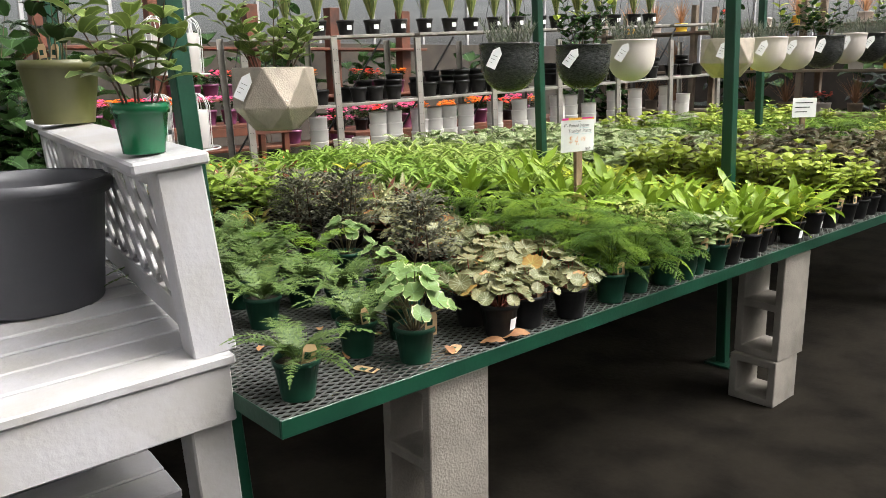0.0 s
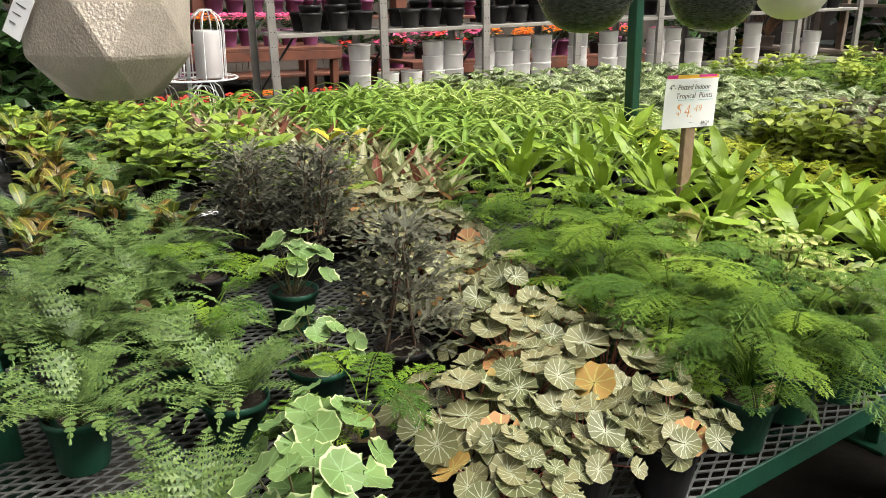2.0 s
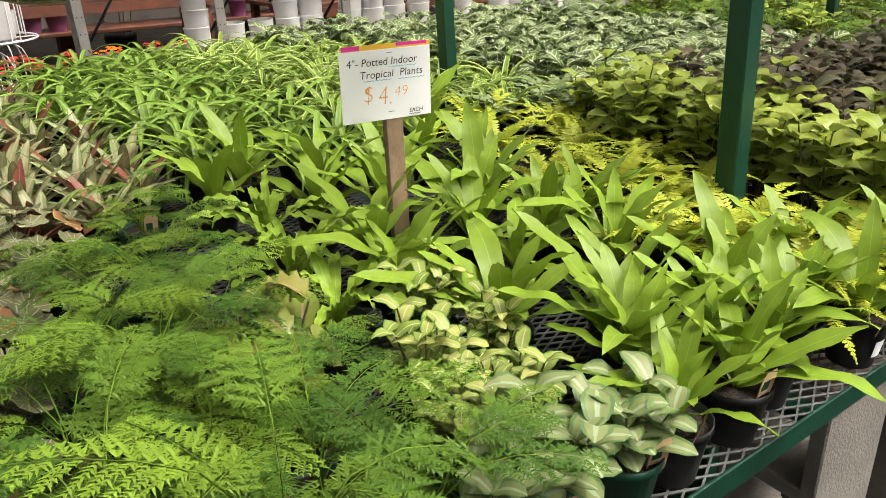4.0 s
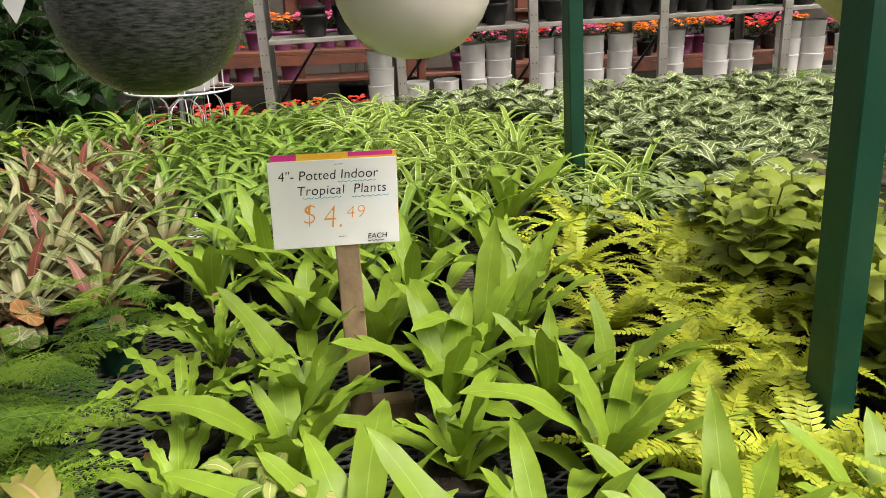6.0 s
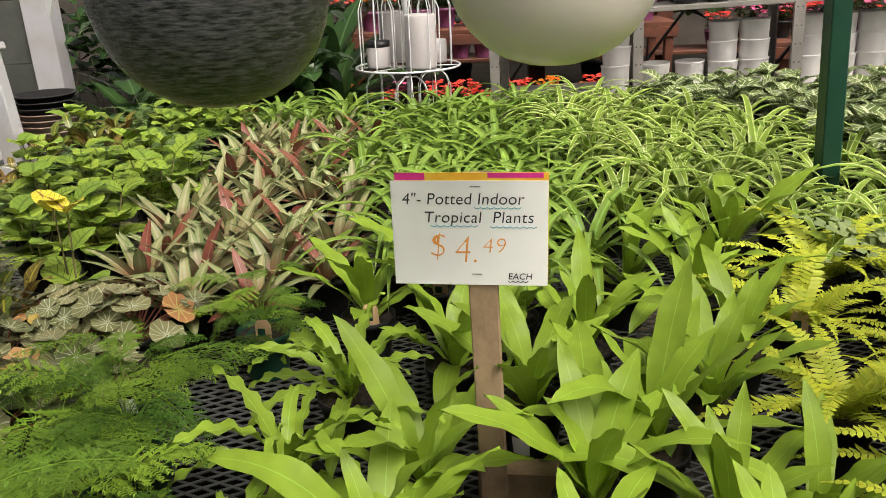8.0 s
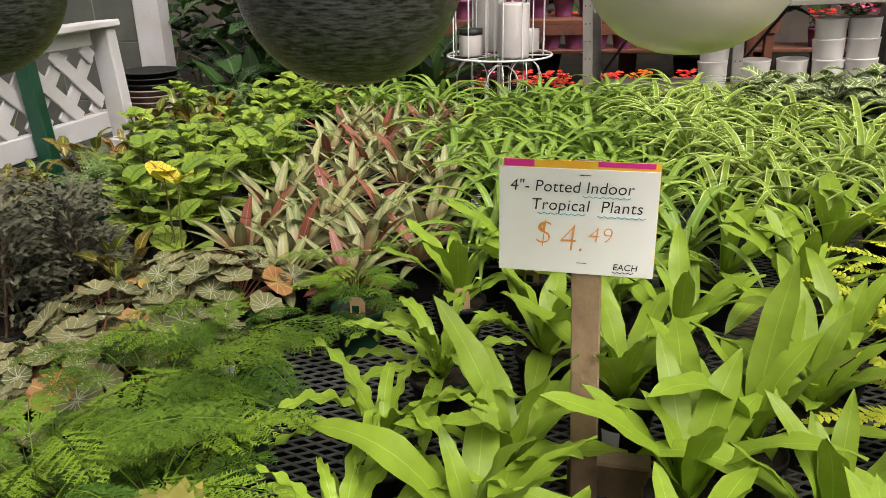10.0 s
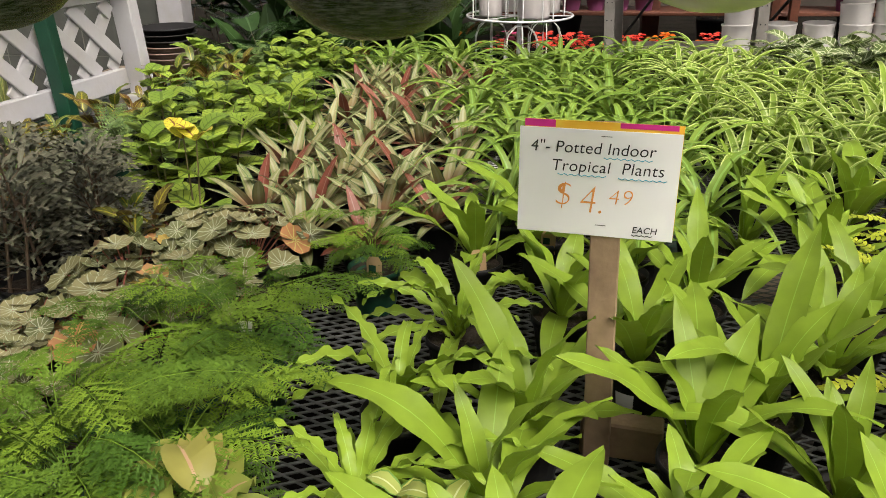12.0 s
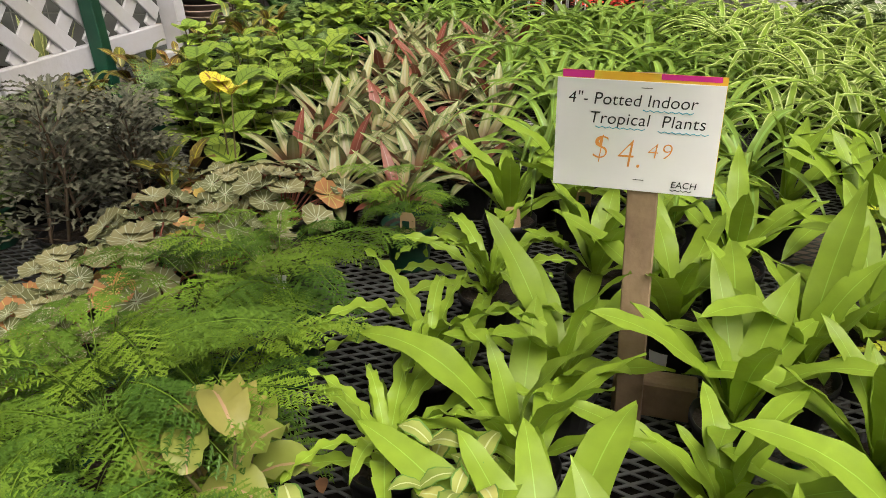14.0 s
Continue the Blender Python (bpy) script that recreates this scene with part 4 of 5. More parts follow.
def facet_mesh():
    s = Shape()
    rows = []
    for n, (r, z, off) in enumerate(((0.06, 0.0, 0.0), (0.118, 0.06, 0.5), (0.112, 0.165, 0.0))):
        rows.append([Vector((r * math.cos(math.tau * (k + off) / 6), r * math.sin(math.tau * (k + off) / 6), z)) for k in range(6)])
    for i in range(2):
        for k in range(6):
            a, b = rows[i][k], rows[i][(k + 1) % 6]
            c, d = rows[i + 1][k], rows[i + 1][(k + 1) % 6]
            if i == 0:
                s.poly((a, b, c))
                s.poly((b, d, c))
            else:
                s.poly((a, b, d))
                s.poly((a, d, c))
    s.poly(rows[0][::-1])
    inner = [Vector((v.x * 0.93, v.y * 0.93, v.z)) for v in rows[2]]
    low = [Vector((v.x * 0.93, v.y * 0.93, v.z - 0.02)) for v in rows[2]]
    for k in range(6):
        q = (k + 1) % 6
        s.poly((rows[2][k], rows[2][q], inner[q], inner[k]))
        s.poly((inner[k], inner[q], low[q], low[k]))
    s.poly(low)
    return bevelled(s, "bowl", M["stone_pot"], 0.0025)


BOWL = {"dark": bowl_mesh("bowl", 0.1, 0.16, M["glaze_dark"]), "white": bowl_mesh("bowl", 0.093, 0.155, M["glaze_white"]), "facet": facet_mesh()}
TOPS = {
    "jade": [f_stemmed(7, 9, 0.17, 0.055, 0.016, 7, True, oval, 0.1, 0.15, spread=0.14).mesh("foliage", [L["philo"], M["bark"], L["philo"]])],
    "needle": [f_needle(3).mesh("foliage", L["lavender"])],
    "bushy": [f_stemmed(8, 7, 0.17, 0.06, 0.014, 6, True, lance, -0.3, spread=0.1).mesh("foliage", [L["broad"], M["bark"], L["fatsia"]])],
}
hang_tag = Shape()
hang_tag.box((-0.016, -0.0006, -0.055), (0.016, 0.0006, 0.0))
hang_tag.poly([(-0.016, -0.0004, 0.0), (0.016, -0.0004, 0.0), (0.0, -0.0004, 0.018)])
for k in range(3):
    hang_tag.box((-0.01, -0.0012, -0.015 - 0.012 * k), (0.009 - 0.004 * k, -0.0008, -0.0138 - 0.012 * k), 1)
HANG_TAG = hang_tag.mesh("price_tag", [M["paper"], M["ink"]], False)
LABELS = {"dark": "dark grey glazed hanging bowl with a bushy plant", "white": "cream glazed hanging bowl with a small plant", "facet": "faceted speckled stone coloured hanging pot with leafy plant"}
for x, y, z, kind, top, turn in ((0.40, 0.64, 1.18, "facet", "jade", 45), (1.27, 0.60, 1.255, "dark", "needle", 0), (1.64, 0.59, 1.253, "dark", "bushy", 40), (1.917, 0.55, 1.278, "white", "needle", 80),
                                 (2.58, 0.52, 1.28, "facet", "needle", 50), (2.9, 0.5, 1.3, "white", "needle", 10), (3.16, 0.49, 1.305, "white", "bushy", 70), (3.44, 0.48, 1.31, "dark", "bushy", 20),
                                 (3.7, 0.47, 1.33, "white", "needle", 30), (3.98, 0.46, 1.33, "dark", "needle", 0), (4.22, 0.45, 1.33, "dark", "bushy", 90), (4.55, 0.44, 1.34, "facet", "bushy", 0)):
    y = 0.66 - 0.049 * x
    ob = empty("hanging_planter", pose(x, y, z, 0, 0, turn), LABELS[kind], "hanging planter", "hanging pots over the bench")
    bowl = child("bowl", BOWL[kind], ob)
    h, r = {"dark": (0.16, 0.1), "white": (0.155, 0.093), "facet": (0.165, 0.105)}[kind]
    child("soil", SOIL, ob, Matrix.Translation((0, 0, h - 0.014)) @ Matrix.Diagonal((r / 0.053, r / 0.053, 1, 1)))
    child("foliage", TOPS[top][0], ob, pose(0, 0, h - 0.02, 0, 0, R.uniform(0, 360)))
    wire = Shape()
    for q in range(3):
        a = math.tau * q / 3
        wire.tube([(r * 0.97 * math.cos(a), r * 0.97 * math.sin(a), h - 0.008), (0, 0, h + 0.5), (0, 0, 2.262 - z)], 0.0011, 4)
    child("hanger_wire", wire.mesh("hanger_wire", M["dark_steel"]), ob, label="thin dark hanger wires")
    child("price_tag", HANG_TAG, bowl, pose(0, 0, 0, 0, 0, -turn) @ pose(-r * 0.99, -r * 0.42, h - 0.03, -14, R.uniform(15, 40), -62), "white hand written price tag")

# ---------------------------------------------------------------- price signs on stakes
def lettering(text, size, at, material, parent, squash=1.0, space=1.0):
    cu = bpy.data.curves.new("lettering", "FONT")
    cu.body, cu.size, cu.space_character = text, size, space
    cu.extrude, cu.offset, cu.shear = 0.0002, (-0.0011 if size > 0.03 else -0.0006 if size > 0.025 else -0.0001) if size > 0.015 else 0.0, 0.12
    tmp = bpy.data.objects.new("lettering", cu)
    scene.collection.objects.link(tmp)
    bpy.context.view_layer.update()
    me = bpy.data.meshes.new_from_object(tmp.evaluated_get(bpy.context.evaluated_depsgraph_get()))
    bpy.data.objects.remove(tmp)
    me.materials.clear()
    me.materials.append(material)
    return child("lettering", me, parent, pose(at[0], -0.00125, at[1], 90, 0, 0) @ Matrix.Diagonal((squash, 1, 1, 1)))


sign = empty("price_sign", pose(1.851, 0.766, 1.062, 0, 0, -8), "white hand lettered price card on a wooden stake", "sign")
card = child("card", boxmesh("card", (-0.0905, -0.001, -0.064), (0.0905, 0.0, 0.064), M["paper"], 0.0003), sign)
back = Shape()
back.box((-0.085, 0.0004, -0.06), (0.091, 0.0016, 0.073))
back.box((-0.085, 0.0002, 0.0645), (-0.05, 0.0004, 0.073), 1)
back.box((0.022, 0.0002, 0.067), (0.085, 0.0004, 0.073), 1)
child("backing_card", back.mesh("backing_card", [M["orange_card"], M["pink_card"]], False), sign, label="orange and magenta printed backing card")
child("stake", boxmesh("stake", (-0.0175, 0.002, -0.4), (0.0175, 0.02, 0.07), M["stake"], 0.0015, Matrix.Translation((0.012, 0, 0)) @ Matrix.Rotation(radians(-1.8), 4, "Y")), sign, label="weathered pine stake")
child("foot_block", boxmesh("foot_block", (0.0, 0.0215, -0.4), (0.11, 0.058, -0.345), M["stake"], 0.003), sign, label="wooden foot block")
lettering('4"- Potted Indoor', 0.0195, (-0.078, 0.036), M["ink"], card, 0.98, 1.02)
lettering("Tropical  Plants", 0.0195, (-0.053, 0.014), M["ink"], card, 0.98, 1.05)
lettering("$", 0.043, (-0.049, -0.028), M["ink_orange"], card, 0.9)
lettering("4.", 0.05, (-0.02, -0.036), M["ink_orange"], card, 0.85)
lettering("49", 0.027, (0.014, -0.023), M["ink_orange"], card, 1.0, 1.1)
lettering("EACH", 0.011, (0.044, -0.056), M["ink"], card)
for x0, x1, z in ((0.006, 0.06, 0.0315), (-0.045, 0.01, 0.0095), (0.024, 0.078, 0.0085)):
    w = Shape()
    n = 14
    w.tube([(x0 + (x1 - x0) * k / n, -0.0014, z + 0.0009 * (-1) ** k) for k in range(n + 1)], 0.0005, 4)
    child("underline", w.mesh("underline", M["ink_blue"]), card)
w = Shape()
w.tube([(0.044 + 0.003 * k, -0.0014, -0.0592 + 0.0008 * (-1) ** k) for k in range(9)], 0.0005, 4)
child("underline", w.mesh("underline", M["ink"]), card)
for sx, sz in ((0.008, 0.057), (0.008, -0.05)):
    st = Shape()
    st.tube([(sx - 0.006, -0.0014, sz), (sx + 0.006, -0.0014, sz)], 0.0004, 4)
    child("staple", st.mesh("staple", M["dark_steel"]), sign)
sign2 = empty("price_sign", pose(4.67, 1.1, 1.05, 0, 0, -30), "white price card on a stake further along the bench", "sign")
child("card", boxmesh("card", (-0.09, -0.001, -0.064), (0.09, 0.0, 0.064), M["paper"], 0.0003), sign2)
child("stake", boxmesh("stake", (-0.0175, 0.002, -0.388), (0.0175, 0.02, 0.07), M["stake"], 0.0015), sign2)
for k in range(3):
    child("writing", boxmesh("writing", (-0.07, -0.0022, 0.03 - 0.03 * k), (0.06 - 0.02 * k, -0.0014, 0.036 - 0.03 * k), M["ink"], 0.0002), sign2)

# ---------------------------------------------------------------- white slatted platform with lattice rails
unit = empty("white_platform", pose(0.008, 0.185, 0.755, 0, 0, -5) @ rotated_xz(-3.0), "white painted slatted display seat with lower step", "display seat")
for k in range(12):
    y0 = k * 0.125
    child("seat_board", boxmesh("seat_board", (-1.5, y0 + 0.004, -0.022), (0.0, y0 + 0.118, R.uniform(-0.0015, 0.0015)), M["white_paint"], 0.004), unit)
child("apron", boxmesh("apron", (-1.5, 0.012, -0.15), (-0.012, 0.034, -0.024), M["white_paint"], 0.003), unit)
child("end_apron", boxmesh("end_apron", (-0.03, 0.036, -0.08), (-0.003, 1.47, -0.024), M["white_paint"], 0.003), unit)
for lx, ly in ((-0.06, 0.06), (-0.06, 1.4), (-1.45, 0.06), (-1.45, 1.4)):
    child("leg", boxmesh("leg", (lx - 0.045, ly - 0.045 + 0.022, -0.755 + abs(lx) * 0.052), (lx + 0.045, ly + 0.067, -0.024), M["white_paint"], 0.004), unit)
for k in range(3):
    child("step_board", boxmesh("step_board", (-1.5, 0.2 + 0.13 * k, -0.39), (-0.1, 0.32 + 0.13 * k, -0.366), M["white_paint"], 0.004), unit)
for lx in (-0.12, -1.4):
    child("step_bearer", boxmesh("step_bearer", (lx - 0.02, 0.127, -0.43), (lx + 0.02, 1.1, -0.392), M["white_paint"], 0.003), unit)


def lattice_rail(name, m, length, height, post_w=0.105, label="", slat_w=0.022, pitch=0.125):
    ob = empty(name, m, label, "railing")
    deep = 0.09 if post_w > 0.08 else 0.05
    for y0 in (0.0, length - deep):
        child("post", boxmesh("post", (-post_w, y0, 0), (0, y0 + deep, height - 0.026), M["white_paint"], 0.004), ob)
    child("cap", boxmesh("cap", (-post_w - 0.045, -0.015, height - 0.025), (0.014, length + 0.015, height), M["white_paint"], 0.005), ob)
    child("bottom_rail", boxmesh("bottom_rail", (-0.075, 0.091, 0.03), (-0.035, length - 0.091, 0.1), M["white_paint"], 0.003), ob)
    child("top_rail", boxmesh("top_rail", (-0.075, 0.091, height - 0.075), (-0.035, length - 0.091, height - 0.027), M["white_paint"], 0.003), ob)
    z0, z1 = 0.1, height - 0.075
    run = z1 - z0
    for sg, x in ((1, -0.062), (-1, -0.05)):
        y = 0.091 - run
        while y < length - 0.091:
            ya, yb = y, y + run
            za, zb = z0, z1
            if ya < 0.091:
                za, ya = z0 + (0.091 - ya), 0.091
            if yb > length - 0.091:
                zb, yb = z1 - (yb - length + 0.091), length - 0.091
            if yb - ya > 0.03:
                if sg < 0:
                    za, zb = z0 + z1 - za, z0 + z1 - zb
                a, b = Vector((x, ya, za)), Vector((x, yb, zb))
                ln = (b - a).length
                slat = Matrix.Translation((a + b) / 2) @ Matrix.Rotation(math.atan2(zb - za, yb - ya), 4, "X")
                child("slat", boxmesh("slat", (-0.005, -ln / 2, -slat_w), (0.005, ln / 2, slat_w), M["white_paint"], 0.002, slat), ob)
            y += pitch
    return ob


lattice_rail("lattice_rail", pose(0.024, 0.21, 0.757, 0, 0, -8.6) @ rotated_xz(-6.0), 1.4, 0.425, 0.092, label="white painted lattice railing with a flat cap board")
lattice_rail("lattice_rail", pose(0.27, 1.67, 0.757, 0, 0, -8.6) @ rotated_xz(-4.0), 0.9, 0.4, 0.075, "white painted lattice railing beside the far end", 0.024, 0.15)
for x, y in ((0.2, 1.68), (0.325, 2.48)):
    tagged(new("rail_support", boxmesh("rail_support", (x, y, 0.663), (x + 0.07, y + 0.07, 0.757), M["white_paint"], 0.004)), "white painted timber block under the railing", "block")

tub = empty("planter_tub", pose(-0.175, 0.955, 0.757 - 0.012), "large empty charcoal plastic planter tub", "planter")
s = Shape()
s.lathe([(0.002, 0), (0.165, 0), (0.17, 0.01), (0.198, 0.29), (0.212, 0.292), (0.216, 0.32), (0.21, 0.332), (0.196, 0.33), (0.19, 0.3), (0.163, 0.02), (0.002, 0.018)], 40)
child("wall", s.mesh("wall", M["tub"]), tub)
s = Shape()
s.lathe([(0.216, 0.305), (0.221, 0.31), (0.221, 0.325), (0.214, 0.333)], 40)
child("rolled_rim", s.mesh("rolled_rim", M["tub"]), tub)


def floor_pot(name, m, r_top, r_bot, h, mat, foliage, label, sz=1.0, category="potted plant", tags=0):
    ob = empty(name, m, label, category)
    child("pot", pot_shape(r_top, r_bot, h, 0.2 * h if r_top < 0.07 else 0.14 * h, 32, 0.003, 0.004).mesh("pot", mat), ob)
    child("soil", SOIL, ob, Matrix.Translation((0, 0, h - 0.011)) @ Matrix.Diagonal((r_top * 0.93 / 0.047, r_top * 0.93 / 0.047, 1, 1)))
    if foliage:
        child("foliage", foliage, ob, Matrix.Translation((0, 0, h - 0.012)) @ Matrix.Diagonal((sz, sz, sz, 1)))
    for k in range(tags):
        child("plant_tag", TAG, ob, pose(-0.05 + 0.03 * k, -0.03, h - 0.01, 5, -8 + 14 * k, 20), "white plastic plant tag")
    return ob


PHILO = f_stemmed(21, 6, 0.2, 0.09, 0.026, 5, True, oval, -0.5, 0.2, spread=0.1, seg=8).mesh("foliage", [L["philo"], M["bark"], L["philo"]])
OLIVE = f_stemmed(22, 6, 0.26, 0.12, 0.035, 4, False, oval, -0.4, 0.2, spread=0.1, seg=8, rise=0.8).mesh("foliage", [L["broad"], M["stem"], L["philo"]])
floor_pot("potted_plant", pose(-0.09, 0.32, 1.176), 0.056, 0.041, 0.1, M["pot_bright"], PHILO, "leafy variegated plant in a glossy green pot on the rail", 0.95)
floor_pot("potted_plant", pose(0.11, 1.5, 1.183), 0.122, 0.092, 0.2, M["pot_olive"], OLIVE, "broad leaved plant in an olive plastic pot on the rail", 1.0, tags=2)

# ---------------------------------------------------------------- shelving behind the bench
SH = Matrix.Translation((2.83, 3.83, 0.0)) @ Matrix.Rotation(radians(-9.5), 4, "Z") @ rotated_xz(-2.2)
shelf = empty("metal_shelving", SH, "long grey slotted steel shelving with open shelves", "shelving")
post = Shape()
post.box((-0.024, 0, 0.0), (0.024, 0.004, 1.64))
post.box((-0.024, 0.004, 0.0), (-0.02, 0.03, 1.64))
for k in range(18):
    for q in (-0.011, 0.011):
        post.box((q - 0.003, -0.0006, 0.1 + k * 0.085), (q + 0.003, 0.0, 0.106 + k * 0.085), 1)
POST = post.mesh("post", [M["shelf_steel"], M["dark_steel"]], False)
XS = (-0.71, 0.0, 0.735, 1.48, 2.22, 2.95, 3.68, 4.4)
for x in XS:
    drop = -0.04 - x * 0.038
    for y in (0.0, 0.55):
        child("post", POST, shelf, Matrix.Translation((x, y, drop)) if y == 0 else Matrix.Translation((x, y, drop)) @ pose(0, 0, 0, 0, 0, 180))
for a, b in zip(XS, XS[1:]):
    for z in (0.66, 1.085, 1.6):
        child("shelf_board", boxmesh("shelf_board", (a + 0.026, 0.005, z - 0.012), (b - 0.026, 0.56 if z < 0.7 else 0.4, z + 0.01), M["shelf_steel"], 0.002), shelf)
    bar = Shape()
    bar.tube([(a + 0.03, 0.575, 0.7), (b - 0.03, 0.575, 1.58)], 0.009, 6)
    child("brace", bar.mesh("brace", M["dark_steel"]), shelf)

cup = Shape()
cup.lathe([(0.002, 0), (0.064, 0), (0.066, 0.004), (0.072, 0.126), (0.074, 0.128), (0.074, 0.135), (0.07, 0.135), (0.062, 0.02), (0.002, 0.018)], 56, ribs=0.012)
CUP = cup.mesh("planter_cup", M["white_cup"])
first = None
for x, n in ((-0.1, 3), (0.1, 1), (0.27, 1), (0.43, 3), (0.58, 3), (0.84, 3), (0.99, 3), (1.14, 3), (1.3, 3), (1.62, 3), (1.9, 3), (2.06, 2), (2.36, 3), (2.52, 3), (2.75, 2), (3.1, 3), (3.4, 3), (3.85, 3), (4.1, 2)):
    for k in range(n):
        m = SH @ Matrix.Translation((x + R.uniform(-0.004, 0.004), 0.2 + (x * 7 % 1) * 0.03, 0.671 + 0.096 * k)) @ pose(0, 0, 0, R.uniform(-1.5, 1.5), R.uniform(-1.5, 1.5), R.uniform(0, 90))
        tagged(new("planter_cup", CUP), "white ribbed plastic planter nested in a stack", "planter", "white planters on the shelf").matrix_basis = m
BPOT = pot_shape(0.07, 0.052, 0.115, 0.02, 20).mesh("nursery_pot", M["pot_black"])
for x in [-0.6 + 0.165 * k for k in range(30)]:
    if min(abs(x - q) for q in XS) < 0.05 or R.random() < 0.15:
        continue
    for y, n in ((0.12, R.choice((1, 1, 2, 3))), (0.32, R.choice((1, 2, 3)))):
        for k in range(n):
            tagged(new("nursery_pot", BPOT), "black plastic nursery pot stacked on the metal shelf", "pot", "black pots on the shelf").matrix_basis = SH @ Matrix.Translation((x + R.uniform(-0.01, 0.01), y, 1.0955 + 0.045 * k))
SANS = [f_rosette(s + 11, 12, 0.42, 0.02, (1.25, 1.5), (1.15, 1.5), belt, 0.35, 8).mesh("foliage", L["sans"]) for s in range(3)]
for k in range(17):
    x = -0.3 + 0.24 * k
    if min(abs(x - q) for q in XS) < 0.03:
        x += 0.06
    ob = empty("potted_plant", SH @ Matrix.Translation((x, 0.14 + R.uniform(0, 0.05), 1.6105)), "tall snake plant in a black pot on the top shelf", "potted plant", "snake plants on the shelf")
    child("pot", BPOT, ob)
    child("soil", SOIL, ob, Matrix.Translation((0, 0, 0.104)) @ Matrix.Diagonal((1.35, 1.35, 1, 1)))
    child("foliage", SANS[k % 3], ob, pose(0, 0, 0.1, 0, 0, R.uniform(0, 360)))
    child("price_label", boxmesh("price_label", (-0.02, -0.0685, 0.04), (0.02, -0.0665, 0.075), M["paper"], 0.0003), ob, label="white price label")

# ---------------------------------------------------------------- white wire candle stand
stand = empty("candle_stand", pose(1.65, 4.2, 0), "white wire tiered stand holding frosted candle jars", "display stand")
s = Shape()
s.tube([(0, 0, 0.01), (0, 0, 1.9)], 0.013, 8)
child("pole", s.mesh("pole", M["white_wire"]), stand)
s = Shape()
s.lathe([(0.002, 0.0), (0.16, 0.0), (0.16, 0.008), (0.02, 0.02), (0.002, 0.02)], 24)
child("base", s.mesh("base", M["white_wire"]), stand)
for z, r, n in ((0.40, 0.28, 3), (0.82, 0.28, 4), (1.34, 0.24, 4)):
    s = Shape()
    s.tube([(r * math.cos(math.tau * k / 28), r * math.sin(math.tau * k / 28), z) for k in range(29)], 0.006, 5)
    for k in range(8):
        a = math.tau * k / 8
        s.tube([(0, 0, z - 0.003), (r * math.cos(a), r * math.sin(a), z - 0.003)], 0.003, 4)
    child("ring_shelf", s.mesh("ring_shelf", M["white_wire"]), stand)
    for k in range(n):
        a = math.tau * (k + 0.3) / n
        c = Vector((r * 0.6 * math.cos(a), r * 0.6 * math.sin(a), z))
        s = Shape()
        for q in range(3):
            b = a + math.pi * q / 3
            u = Vector((math.cos(b), math.sin(b), 0)) * 0.098
            s.tube([c + u, c + u + Vector((0, 0, 0.3)), c + u * 0.8 + Vector((0, 0, 0.35)), c + u * 0.35 + Vector((0, 0, 0.385)), c - u * 0.35 + Vector((0, 0, 0.385)), c - u * 0.8 + Vector((0, 0, 0.35)), c - u + Vector((0, 0, 0.3)), c - u], 0.0035, 4)
        child("wire_cage", s.mesh("wire_cage", M["white_wire"]), stand)
        if z > 0.5:
            jar = empty("candle_jar", pose(1.65 + c.x, 4.2 + c.y, z + 0.006), "frosted white candle in a clear jar", "candle", "candles on the stand")
            hgt, rad = (0.27, 0.078) if k % 2 else (0.12, 0.06)
            s = Shape()
            s.lathe([(0.002, 0), (rad, 0), (rad * 1.02, 0.01), (rad * 1.02, hgt - 0.01), (rad * 0.96, hgt), (rad * 0.9, hgt), (rad * 0.88, hgt - 0.02), (0.002, hgt - 0.02)], 24)
            child("wax", s.mesh("wax", M["candle"]), jar)
            if k == 2:
                s = Shape()
                s.lathe([(rad * 1.03, hgt - 0.012), (rad * 1.05, hgt - 0.01), (rad * 1.05, hgt + 0.018), (0.002, hgt + 0.02)], 24)
                child("lid", s.mesh("lid", M["dark_steel"]), jar, label="black lid")

# ---------------------------------------------------------------- flowers and tables beyond the shelving
def table(m, w, d, h, mat, label, planks=4):
    ob = empty("display_table", m, label, "table")
    for k in range(planks):
        child("plank", boxmesh("plank", (0, d * k / planks + 0.003, h - 0.03), (w, d * (k + 1) / planks - 0.003, h), mat, 0.003), ob)
    for x in (0.03, w - 0.09):
        for y in (0.02, d - 0.08):
            child("leg", boxmesh("leg", (x, y, 0), (x + 0.06, y + 0.06, h - 0.031), mat, 0.003), ob)
    child("side_rail", boxmesh("side_rail", (0.0, 0.004, h - 0.11), (w, 0.018, h - 0.032), mat, 0.003), ob)
    return ob


BLOOM = {c: [f_bloom(s, 22, 0.1, 0.11).mesh("foliage", [L["broad"], M["stem"], L[c + "_flower"]]) for s in range(2)] for c in ("red", "orange", "pink")}
FPOT = pot_shape(0.065, 0.05, 0.1, 0.016, 18).mesh("pot", M["pot_black"])
PPOT = pot_shape(0.075, 0.055, 0.13, 0.02, 18).mesh("pot", M["purple_pot"])


